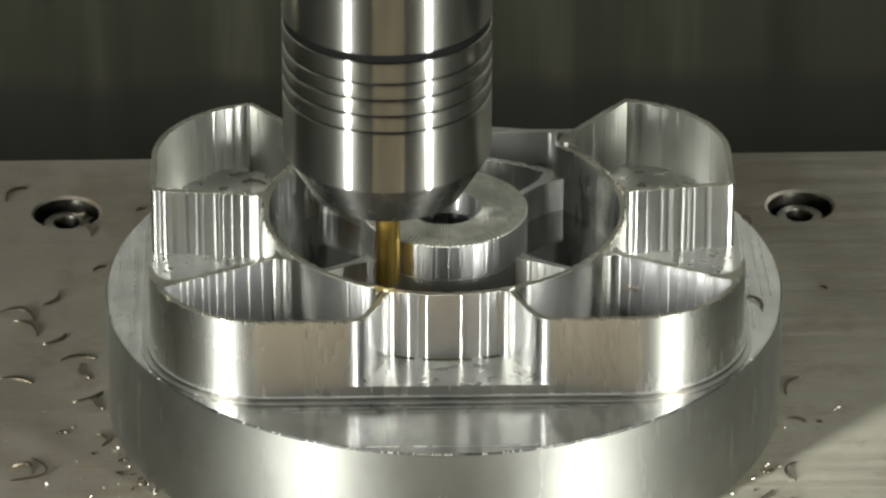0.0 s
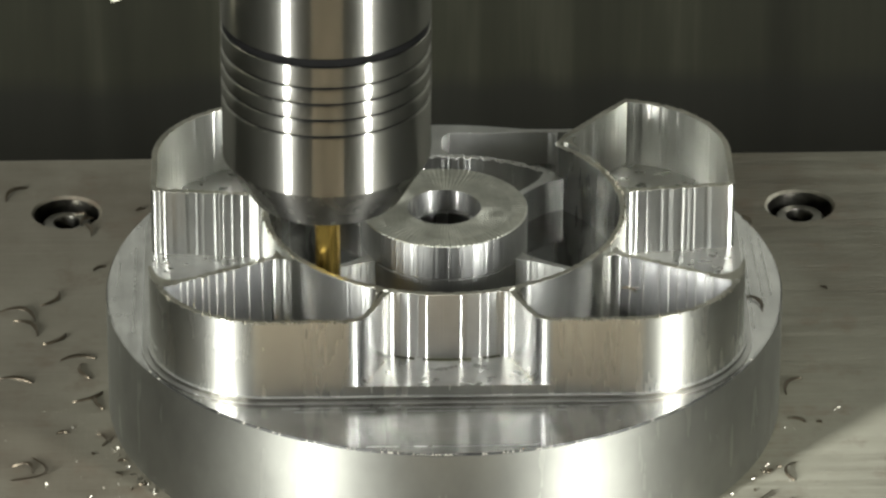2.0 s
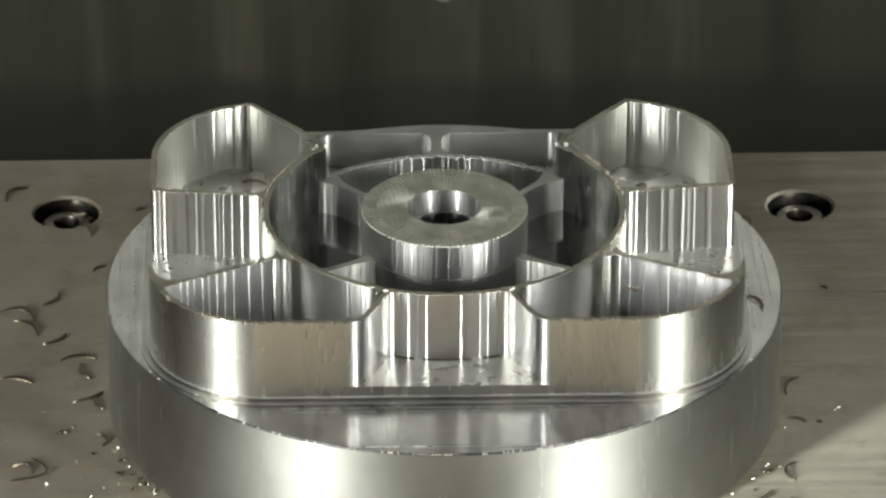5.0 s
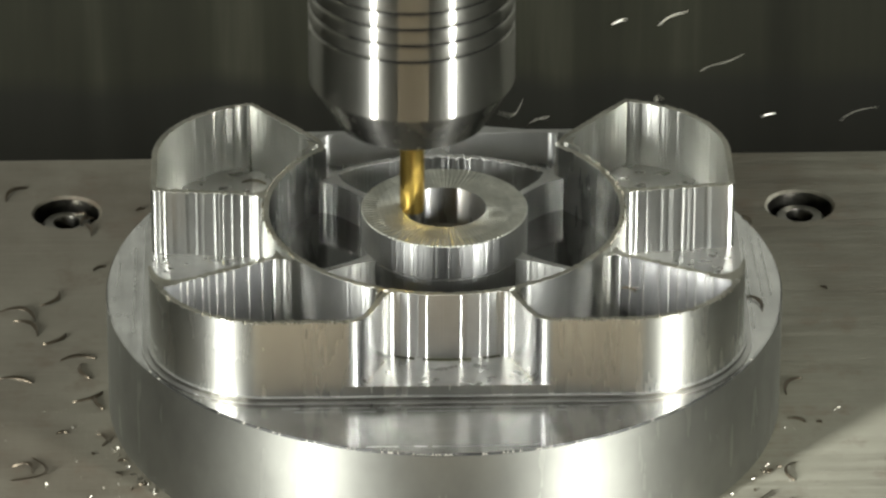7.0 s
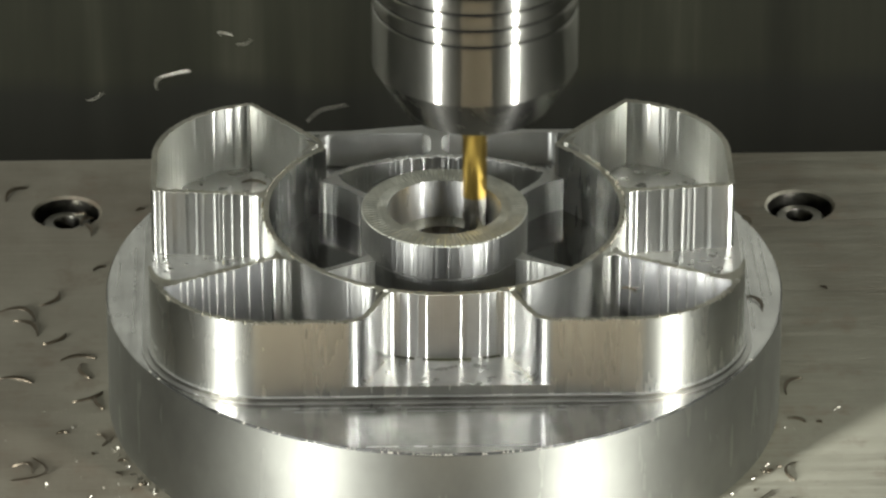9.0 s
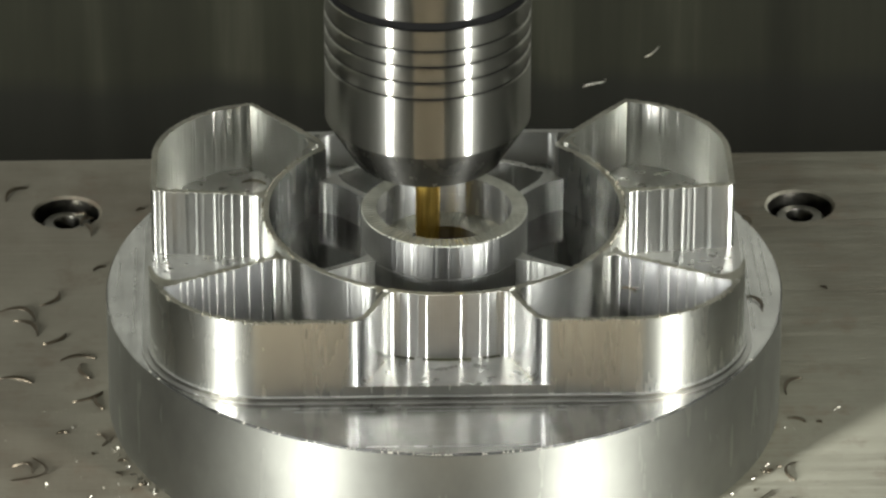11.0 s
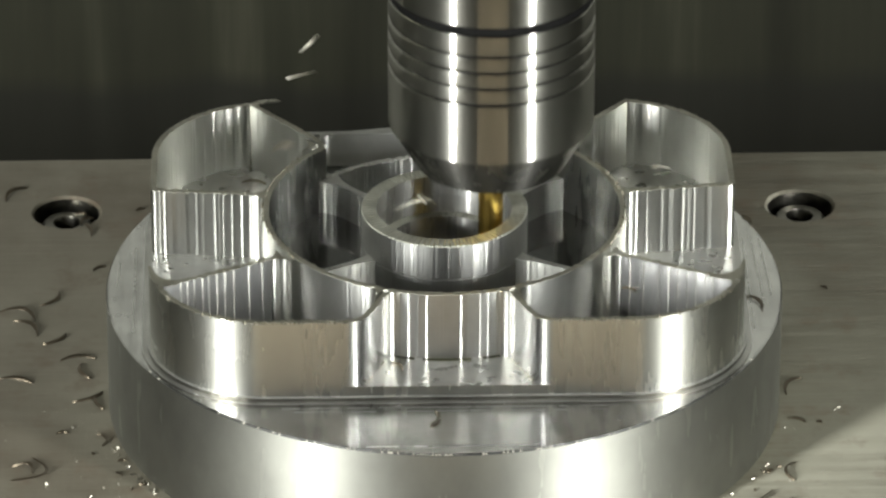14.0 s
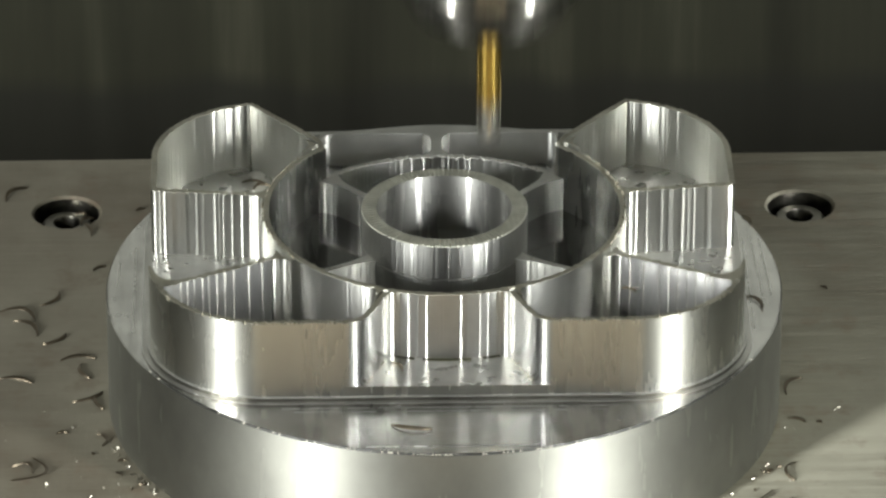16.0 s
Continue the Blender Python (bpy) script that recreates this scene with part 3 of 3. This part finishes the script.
    edge_burr(along([(s * x, y) for x, y in ((19.6, -55.6), (14.6, -43.9))], 0.9), ZP + 0.2, 0.9, 0.3, 80 + n)
edge_burr(along(arc(43.1, 55, 125, 40), 1.0), ZL, 1.0, 0.26, 90)
# oil caught where the notch floor meets the ring
oil, _n, _l, _p = material("dark_cutting_oil")
_p.inputs["Base Color"].default_value, _p.inputs["Roughness"].default_value = (0.03, 0.03, 0.014, 1), 0.12
for a0, a1 in ((253.5, 259.5), (262.0, 277.0), (280.5, 286.0)):
    part("oil_film", strip(arc(44.7, a0, a1, 16), 1.0, ZP - 0.05, ZP + 0.06), [oil, oil, oil], work, "dark film of cutting oil in a corner")

# stock inside the bore: concentric sleeves that give way as the cutter spirals out
SLEEVES = [(8.9, 10.2), (10.2, 11.4), (11.4, 12.6), (12.6, 13.8), (13.8, 15.0), (15.0, 16.39)]
seat = part("bore_seat", lathe([(7.4, -30), (8.9, -30), (8.9, -9), (7.6, -9), (7.4, -9.2), (7.4, -30)], 64, mats=[0, 0, 1, 0, 0]), [alu_ring, alu_bore], work)
sleeves = [part("bore_stock", tube(a, b, -30, 0, 80), [alu_bore, alu_face], work) for a, b in SLEEVES]

# ---- spindle tooling ----
tool = empty("milling_tool", "ground steel tool holder with a gold-coated end mill", "milling tool")
N = 34.2
C = N + 11.3
part("nose_cone", lathe([(0, N + 1), (3.2, N + 1), (3.6, N), (17.6, N), (18.1, N + 0.3), (24.6, C - 0.3), (24.8, C)], 128), steel_nose, tool, "ground steel nose of the holder, toned dark for its dim reflections")
profile = [(24.8, C)]
for g in (15.7, 20.0, 24.2, 28.4):
    profile += [(24.8, C + g - 0.75), (24.72, C + g - 0.5), (24.5, C + g - 0.2), (24.3, C + g - 0.12), (24.3, C + g + 0.12), (24.5, C + g + 0.2), (24.72, C + g + 0.5), (24.8, C + g + 0.75)]
profile += [(24.8, C + 33.6), (24.6, C + 33.8), (24.0, C + 33.9)]
# Fine grooves get black bottoms: the shade inside them put into the colour.
grooved = [0] + [0, 0, 1, 1, 1, 0, 0, 0] * 4 + [0, 1]
holder = part("tool_holder", lathe(profile, 128, mats=grooved), [steel_holder, groove_black], tool, "ground steel tool holder with fine grooves")
part("seal_ring", lathe([(24.0, C + 33.85), (24.55, C + 34.1), (24.6, C + 34.9), (24.55, C + 35.7), (24.0, C + 35.95)], 96), groove_black, holder, "black recessed groove round the holder")
part("holder_body", lathe([(24.0, C + 35.8), (24.5, C + 35.9), (24.8, C + 36.2), (24.8, C + 150), (40, C + 151), (40, C + 260), (0, C + 260)], 128), steel_holder, tool)


def fluted(z0, z1, r, twist, n=40, seg=36):
    bm = bmesh.new()
    rings = []
    for i in range(n + 1):
        z = z0 + (z1 - z0) * i / n
        run = min(1.0, (z1 - z) / 4.0)
        ring = []
        for k in range(seg):
            a = 2 * math.pi * k / seg
            lobe3 = 0.5 + 0.5 * math.cos(3 * a)
            rr = r * (1 - 0.09 * run * (1 - lobe3) ** 1.6)
            b = a + twist * (z - z0) / (z1 - z0)
            ring.append(bm.verts.new((rr * math.cos(b) * M, rr * math.sin(b) * M, z * M)))
        rings.append(ring)
    for i in range(n):
        for k in range(seg):
            bm.faces.new((rings[i][k], rings[i][(k + 1) % seg], rings[i + 1][(k + 1) % seg], rings[i + 1][k]))
    bm.faces.new(rings[0][::-1])
    bm.faces.new(rings[-1])
    return bm


def nozzle():
    """A slanting tapered nozzle tip with a nicked end."""
    bm = bmesh.new()
    rings = []
    for r, z, dx in ((1.6, 0.0, 0.0), (2.9, 2.6, -0.2), (3.9, 6.0, -0.8), (4.6, 20.0, -3.0), (6.5, 24.0, -3.6), (6.5, 90.0, -14.0)):
        rings.append([bm.verts.new(((-48.6 + dx + r * math.cos(a)) * M, r * math.sin(a) * M, (85.5 + z + (0.7 * math.cos(a + 0.6) if z < 3 else 0)) * M))
                      for a in (2 * math.pi * k / 28 for k in range(28))])
    for lo, hi in zip(rings, rings[1:]):
        for k in range(28):
            bm.faces.new((lo[k], lo[(k + 1) % 28], hi[(k + 1) % 28], hi[k]))
    bm.faces.new(rings[0][::-1])
    bm.faces.new(rings[-1])
    return bm


part("coolant_nozzle", nozzle(), cream_plastic, tool, "cream plastic coolant nozzle tip beside the holder")
shank = part("cutter_shank", lathe([(0, 8.9), (3.0, 8.9), (3.0, N + 1.05)], 48), tin_gold, tool, "gold-coated cutter shank")
part("fluted_tip", fluted(0, 9, 3.0, 2.2), carbide, shank, "bright fluted cutting end")


# ---- chips ----


def chip_mesh(span, bulge, lift, wide=0.8, n=12, curl=0.0):
    """A thin curled ribbon of swarf along x, thicker in its middle."""
    bm = bmesh.new()
    rings = []
    for i in range(n + 1):
        t = i / n
        u = 4 * t * (1 - t)
        c = Vector(((t - 0.5) * span, bulge * span * u + curl * math.sin(7 * t), 0.25 + lift * u))
        w = wide * (0.5 + 0.5 * u ** 0.5) / 2
        roll = 0.35 + 0.5 * t
        a, b = Vector((0, math.cos(roll), math.sin(roll))) * w, Vector((0, -math.sin(roll), math.cos(roll))) * 0.22
        rings.append([bm.verts.new((c + q) * M) for q in (a, b, -a, -b)])
    for i in range(n):
        for k in range(4):
            bm.faces.new((rings[i][k], rings[i][(k + 1) % 4], rings[i + 1][(k + 1) % 4], rings[i + 1][k]))
    bm.faces.new(rings[0][::-1])
    bm.faces.new(rings[-1])
    return bm


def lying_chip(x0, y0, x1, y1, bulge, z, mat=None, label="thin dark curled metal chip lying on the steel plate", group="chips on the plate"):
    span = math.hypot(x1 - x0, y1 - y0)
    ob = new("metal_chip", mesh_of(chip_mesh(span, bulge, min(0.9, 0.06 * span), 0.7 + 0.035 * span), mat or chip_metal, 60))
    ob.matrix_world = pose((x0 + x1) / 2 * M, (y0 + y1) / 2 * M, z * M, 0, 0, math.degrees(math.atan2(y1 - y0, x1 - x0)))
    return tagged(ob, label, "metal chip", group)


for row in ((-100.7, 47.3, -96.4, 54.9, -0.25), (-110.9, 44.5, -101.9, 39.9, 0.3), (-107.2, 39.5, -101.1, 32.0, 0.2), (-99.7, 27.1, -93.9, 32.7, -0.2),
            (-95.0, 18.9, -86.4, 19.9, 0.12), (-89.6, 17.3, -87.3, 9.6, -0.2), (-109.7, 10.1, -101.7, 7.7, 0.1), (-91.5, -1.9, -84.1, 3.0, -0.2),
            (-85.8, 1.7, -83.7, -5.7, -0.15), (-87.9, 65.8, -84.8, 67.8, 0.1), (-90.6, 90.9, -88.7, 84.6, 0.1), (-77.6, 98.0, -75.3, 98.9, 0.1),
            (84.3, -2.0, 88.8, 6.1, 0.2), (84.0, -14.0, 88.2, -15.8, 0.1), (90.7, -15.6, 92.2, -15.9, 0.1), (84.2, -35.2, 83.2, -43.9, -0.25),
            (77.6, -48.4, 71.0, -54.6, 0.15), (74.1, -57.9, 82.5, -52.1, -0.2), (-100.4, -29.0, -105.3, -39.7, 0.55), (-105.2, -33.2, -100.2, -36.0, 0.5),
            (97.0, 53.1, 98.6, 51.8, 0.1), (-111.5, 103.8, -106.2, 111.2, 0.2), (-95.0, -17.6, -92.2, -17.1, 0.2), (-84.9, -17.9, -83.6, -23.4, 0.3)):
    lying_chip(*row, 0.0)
_rnd = random.Random(21)
for k in range(16):
    a, q = radians(_rnd.uniform(194, 226) if k % 2 else _rnd.uniform(-48, -22)), _rnd.uniform(84.6, 90)
    x, y, d, w = q * math.cos(a), q * math.sin(a), _rnd.random() * 6.28, _rnd.uniform(0.8, 2.2)
    lying_chip(x, y, x + w * math.cos(d), y + w * math.sin(d), _rnd.uniform(-0.4, 0.4), 0.0, None, "short dark metal chip at the foot of the workpiece")
lying_chip(75.0, 33.6, 77.1, 28.5, 0.1, ZF, None, "small dark chip lying on the rim of the workpiece", "chips on the workpiece")
lying_chip(-49.5, 46.6, -43.4, 45.6, 0.12, ZP, None, "dark curled chip lying in a pocket", "chips on the workpiece")
lying_chip(41.6, -26.3, 45.4, -28.2, 0.15, 43.6, None, "dark curled chip stuck to a pocket wall", "chips on the workpiece")
for row in ((-91.6, 95.6, -88.4, 99.4, 0.3, -2.9), (-93.6, 101.6, -90.4, 101.2, 0.25, -2.9)):
    lying_chip(*row, None, "dark curled chip lying on the sunk screw", "chips on the plate")
lying_chip(73.3, -7.8, 76.9, -15.0, 0.15, ZF, None, "thin dark chip lying on the rim of the workpiece", "chips on the workpiece")


crumb_metal = metal("dull_aluminium_crumb", (0.38, 0.36, 0.31), 0.4, 0, (2000, 2000, 2000), 0.0001, 0.2)


def crumbs():
    """Fine bright swarf strewn on the plate round the workpiece."""
    rnd = random.Random(4)
    bm = bmesh.new()
    for i in range(190):
        side = rnd.random() < 0.72
        a = radians(rnd.uniform(182, 232) if side else rnd.uniform(-52, -4))
        foot = i % 3 == 0
        r = 83.2 + (rnd.random() * 2.2 if foot else abs(rnd.gauss(0, 13)) + rnd.random() * 1.5)
        if foot:
            a = radians(rnd.uniform(196, 226) if side else rnd.uniform(-48, -24))
        x, y = r * math.cos(a), r * math.sin(a)
        q = rnd.uniform(0.2, 0.5) if foot else rnd.uniform(0.09, 0.24) * (1.8 if rnd.random() < 0.12 else 1)
        t = rnd.random() * 3.1
        vs = []
        for k, (dx, dy, dz) in enumerate(((-1.8, -0.6, 0), (1.6, -0.5, 0), (0.2, 0.9, 0), (0.1, 0.1, 1.1))):
            vs.append(bm.verts.new(((x + q * (dx * math.cos(t) - dy * math.sin(t))) * M, (y + q * (dx * math.sin(t) + dy * math.cos(t))) * M, (0.02 + q * dz) * M)))
        for f in ((0, 1, 2), (0, 1, 3), (1, 2, 3), (2, 0, 3)):
            bm.faces.new([vs[n] for n in f])
    return tagged(new("swarf_crumb", mesh_of(bm, crumb_metal, 10)), "fine bright aluminium crumbs strewn on the steel plate", "swarf", kind="stuff")


crumbs()


def rim_burr():
    rnd = random.Random(12)
    bm = bmesh.new()
    for i in range(70):
        a = radians(rnd.uniform(205, 335) if i % 4 == 0 else rnd.gauss(268, 15))
        x, y, q = 82.35 * math.cos(a), 82.35 * math.sin(a), rnd.uniform(0.1, 0.36)
        vs = [bm.verts.new(((x + q * dx) * M, (y + q * dy) * M, (ZF - 0.25 + q * dz) * M)) for dx, dy, dz in ((-1, 0, 0), (1, 0.1, 0), (0.1, -0.9, 0.1), (rnd.uniform(-0.6, 0.6), -0.4, 1.2))]
        for f in ((0, 1, 2), (0, 1, 3), (1, 2, 3), (2, 0, 3)):
            bm.faces.new([vs[n] for n in f])
    return tagged(part("rim_burr", bm, bright_chip, work, "bright torn burrs along the turned rim"), kind="stuff")


rim_burr()

# chips that come off the cutter: time and place of each in mid air
FLIGHT = {6.5: ((33, 25, 65), (41, 25, 73), (55, 25, 83), (51, 25, 66), (12, 4, 55), (16, 8, 60)),
          7.0: ((16, 25, 67), (23, 25, 63), (42, 25, 88), (55, 25, 89), (67, 25, 77), (52, 25, 67), (79, 25, 63), (101, 25, 63)),
          7.5: ((27, 25, 77), (37, 25, 90), (-31, 25, 87)),
          8.0: ((-31, 25, 70), (-39, 25, 80), (-50, 25, 83), (30, 25, 65)),
          8.5: ((30, 25, 65), (36, 25, 74), (43, 25, 82), (55, 25, 69), (70, 25, 77), (6, 5, 52), (9, -3, 53), (-34, 4, 64)),
          9.0: ((-51, 25, 86), (-64, 25, 74), (-83, 25, 70), (-27, 25, 65), (-47, 25, 84)),
          9.6: ((30, 25, 70), (44, 25, 78)), 10.1: ((-40, 25, 74), (-56, 25, 80)), 11.0: ((36, 25, 72), (50, 25, 80)),
          11.5: ((21, 25, 60), (27, 25, 73), (43, 25, 77), (49, 25, 86), (63, 25, 71), (24, 10, 58), (30, 14, 60), (6, 4, 50), (-9, -2, 48), (20, 12, 66)),
          12.0: ((-65, 25, 75), (-58, 25, 78), (-69, 25, 72), (-50, 25, 67), (14, -28, 85), (8, -28, 60), (55, 25, 60), (5, 6, 51), (-8, 4, 50), (10, 9, 55), (-14, 8, 56)),
          12.5: ((63, 25, 82), (83, 25, 62), (-8, 7, 50), (-4, 3, 52)),
          13.0: ((33, 25, 66), (39, 25, 59), (8, 9, 50), (-9, 5, 47)),
          13.5: ((29, -10, 74), (39, 25, 65), (46, 25, 58), (57, 25, 68), (6, 7, 51), (10, -2, 49), (14, 9, 56)),
          14.0: ((-42, 25, 67), (-31, 25, 83), (-33, 25, 75), (51, -10, 67), (-8, 6, 50), (-3, 10, 48)),
          14.5: ((25, 25, 75), (31, 25, 66), (38, 25, 81), (46, 25, 84), (58, 25, 72), (80, -10, 75), (76, -10, 74), (19, 14, 57), (27, 14, 57), (23, 14, 62), (4, 6, 51), (9, 2, 50), (12, 8, 54), (30, 12, 66), (34, 10, 60), (37, 14, 70), (33, 16, 55)),
          15.0: ((27, 25, 77), (-42, 25, 78), (-7, 8, 50), (-10, 2, 51)),
          15.5: ((32, 25, 59), (37, 25, 68), (44, 25, 86), (54, 25, 80), (16, 6, 54), (20, 9, 58), (24, 8, 60), (14, 2, 56), (28, 12, 63), (8, 5, 50))}
flying = []
_rnd = random.Random(9)
for t, places in FLIGHT.items():
    for place in places:
        span = _rnd.uniform(3.5, 11.5)
        ob = new("flying_chip", mesh_of(chip_mesh(span, _rnd.choice((-1, 1)) * _rnd.uniform(0.12, 0.4), _rnd.uniform(0, 0.15) * span, 0.24, 10, _rnd.uniform(0, 0.5)), bright_chip, 60))
        flying.append((tagged(ob, "bright curled aluminium chip thrown off by the cutter", "metal chip", "flying chips"), t, place, _rnd.uniform(-70, 70), _rnd.uniform(-40, 40)))
settled = [lying_chip(*row, None, "dark curled chip lying on the milled front step", "chips on the workpiece") for row in ((-3.7, -62.4, -4.9, -69.0, 0.2, 0), (-13.9, -46.0, -11.0, -50.5, 0.15, 0), (-14.2, -68.6, -4.6, -71.0, -0.15, 0), (-46.4, 9.6, -42.0, 11.6, 0.35, 0))]


# ---- motion ----
def motions():
    hub_top = ZT
    rows = []
    pocket = [(0.0, -14.1, -21.2), (0.1, -13.9, -18.7), (0.2, -22.3, -20.8), (0.3, -24.9, -23.3), (0.4, -24.0, -30.4), (0.5, -21.5, -29.6), (0.6, -14.1, -20.4), (0.7, -16.5, -17.8), (0.8, -25.8, -21.2), (0.9, -27.6, -25.8), (1.0, -23.0, -28.4), (1.1, -21.1, -21.6), (1.2, -23.1, -19.3), (1.3, -27.1, -20.9), (1.4, -27.2, -27.2), (1.5, -24.6, -26.4), (1.6, -24.3, -21.0), (1.7, -28.5, -20.6), (1.9, -26.9, -21.2), (2.0, -28.5, -22.9), (2.1, -30.5, -21.7), (2.3, -30.1, -21.7), (2.5, -30.2, -22.9), (2.7, -28.5, -22.9), (2.8, -16.6, -16.6), (2.9, -16.3, -16.6), (3.0, -19.8, -17.7), (3.1, -20.6, -18.5), (3.2, -16.3, -16.9), (3.3, -17.9, -14.9), (3.4, -19.1, -15.1)]
    rows += [(t, x, y, ZP + 0.2) for t, x, y in pocket]
    rows += [(3.5, -19.1, -15.1, 45.6), (3.6, -19.1, -15.1, 68.2), (3.7, -19.1, -15.1, 68.8), (3.9, -19.1, -15.1, 68.8), (4.0, -19.1, -15.1, 78), (4.1, -19.1, -15.1, 104), (4.2, -19.1, -15.1, 122),
             (4.6, -10, -8, 128), (5.0, 0, 0, 110), (5.4, 2, 0, 60), (5.6, 4, 0, 46)]
    z1, z2 = hub_top - 9.9, hub_top - 19.9
    for t, a in ((5.7, -130), (5.8, -75), (5.9, -20), (6.0, 35), (6.1, 90), (6.2, 150)):
        rows.append((t, 4.6 * math.cos(radians(a + 265)), 4.6 * math.sin(radians(a + 265)), z1))
    bore = [(6.3, 2.9, 4.2), (6.4, -6.2, 2.3), (6.5, -6.7, -4.0), (6.6, 1.3, -7.7), (6.7, 4.6, -5.0), (6.8, 4.9, 4.1), (6.9, 0.4, 7.7), (7.0, -7.8, 0.9), (7.1, -8.3, -4.0), (7.2, 1.3, -9.0), (7.3, 4.5, -7.7), (7.4, 6.8, 2.7), (7.5, 3.0, 7.0), (7.6, -6.1, 6.5), (7.7, -9.4, 1.7), (7.8, -6.1, -7.5), (7.9, -1.3, -10.4), (8.0, 8.2, -6.2), (8.1, 8.6, 0.5), (8.2, 3.7, 9.1), (8.3, -1.8, 10.6), (8.4, -10.7, 3.8), (8.5, -11.1, -1.1), (8.6, -4.9, -11.0), (8.7, -0.4, -12.4), (8.8, 8.8, -6.4), (8.9, 10.2, -0.9), (9.0, 7.6, 8.3), (9.1, 2.4, 10.5), (9.2, -8.7, 8.0)]
    rows += [(t, x, y, z1) for t, x, y in bore]
    for i in range(1, 13):
        a = radians(137 + 44 * i)
        r = min(13.3, 11.8 + 0.25 * i)
        rows.append((9.2 + 0.1 * i, r * math.cos(a), r * math.sin(a), z1))
    rows += [(10.6, 2, -2, z1 + 2), (10.8, 3, 2, z1 - 4), (11.0, -4, 1, z2), (11.15, 1, -4.4, z2)]
    deep = [(11.3, 4.4, -1.2), (11.4, -0.0, 3.1), (11.5, -3.6, 3.9), (11.6, -6.0, -4.4), (11.7, -2.6, -7.9), (11.8, 5.3, -5.4), (11.9, 6.1, 0.8), (12.0, -1.0, 5.7), (12.1, -6.1, 6.0), (12.2, -7.0, -3.7), (12.3, -2.9, -9.3), (12.4, 6.2, -6.1), (12.5, 7.4, 0.8), (12.6, 2.1, 9.3), (12.7, -3.8, 10.1), (12.8, -10.5, -0.2), (12.9, -9.0, -5.7), (13.0, 0.3, -10.8), (13.1, 5.5, -8.1), (13.2, 9.2, -1.2), (13.3, 6.6, 5.7), (13.4, -0.3, 9.8), (13.5, -8.7, 6.7), (13.6, -11.2, -0.5), (13.7, -8.4, -7.8), (13.8, -1.2, -11.5), (13.9, 6.8, -9.5), (14.0, 11.2, -2.5), (14.1, 9.8, 5.6), (14.2, 3.4, 10.7), (14.3, -4.7, 10.2), (14.4, -11.0, 5.5), (14.5, -13.1, -2.9), (14.6, -8.2, -9.8), (14.7, -0.4, -12.1), (14.8, 6.9, -10.2), (14.9, 11.8, -4.1), (15.0, 11.0, 4.2), (15.1, 7.0, 10.6), (15.2, -1.3, 13.1), (15.3, -9.6, 9.6), (15.4, -13.1, 1.3), (15.5, -10.6, -7.1), (15.6, -0.2, -12.9), (15.7, 10.7, -7.6)]
    rows += [(t, x, y, z2) for t, x, y in deep]
    rows += [(15.8, 11.5, 0, z2 + 3), (15.9, 10.9, 0, 40), (16.0, 10.7, 0, 72.2)]
    walk(tool, [(t, pose(x * M, y * M, z * M)) for t, x, y, z in rows])
    # thrown chips lie hidden in the bore's foot, fly out past their place, and come down beyond the plate's middle
    for n, (ob, t, place, turn, lean) in enumerate(flying):
        p = Vector(place)
        start = Vector((2.5 * math.cos(n), 2.5 * math.sin(n), 3.0 + n % 9))
        out = (p - Vector((0, 0, 50))).normalized()
        on = p + out * 26 + Vector((0, 0, -4))
        end = Vector((math.copysign(150 + 9 * (n % 11), p.x), 15 + 17 * (n % 6), 0.3))
        rest = pose(*(start * M), 0, 0, turn)
        walk(ob, [(0.0, rest), (t - 0.2, rest), (t - 0.1, pose(*(Vector((p.x * 0.2, p.y * 0.2, 50)) * M), lean, turn * 0.5, turn)),
                  (t - 0.04, pose(*((p - out * 4) * M), lean, turn * 0.6, turn + 26)), (t + 0.04, pose(*((p + out * 4) * M), lean, turn * 0.8, turn + 34)), (t + 0.1, pose(*(on * M), lean, turn, turn + 60)),
                  (t + 0.4, pose(*(end * M), 0, 0, turn + 80)), (16.0, pose(*(end * M), 0, 0, turn + 80))])
    for ob, t0, t1, z in ((settled[0], 11.5, 14.9, ZF), (settled[1], 11.4, 17, ZP), (settled[2], 15.2, 17, ZF), (settled[3], 14.1, 17, ZT)):
        lie = ob.matrix_basis.copy()
        lie.translation.z = z * M
        x, y = lie.translation.x / M, lie.translation.y / M
        low = pose(0, 0, 4 * M)
        rows = [(0.0, low), (t0 - 0.5, low), (t0 - 0.35, pose(x * 0.1 * M, y * 0.1 * M, 62 * M)), (t0 - 0.15, pose(x * 0.7 * M, y * 0.7 * M, 70 * M)), (t0, lie)]
        if t1 < 16:
            off = pose(x * M, (y - 60) * M, 0.3 * M)
            rows += [(t1, lie), (t1 + 0.3, off), (16.0, off)]
        else:
            rows.append((16.0, lie))
        walk(ob, rows)
    first = [6.5, 7.15, 7.8, 8.4, 9.0, 9.6]
    second = [11.6, 12.2, 12.75, 13.6, 14.4, 14.9]
    walk(seat, [(t, pose(0, 0, z * M)) for t, z in ((0.0, hub_top + 3.6), (5.6, hub_top + 3.6), (5.8, hub_top - 9.9), (11.0, hub_top - 9.9), (11.2, hub_top - 19.9), (16.0, hub_top - 19.9))])
    for ob, a, b in zip(sleeves, first, second):
        keys = [(0.0, hub_top), (a, hub_top), (a + 0.2, hub_top - 9.9), (b, hub_top - 9.9), (b + 0.2, hub_top - 19.9), (16.0, hub_top - 19.9)]
        walk(ob, [(t, pose(0, 0, z * M)) for t, z in keys])


motions()
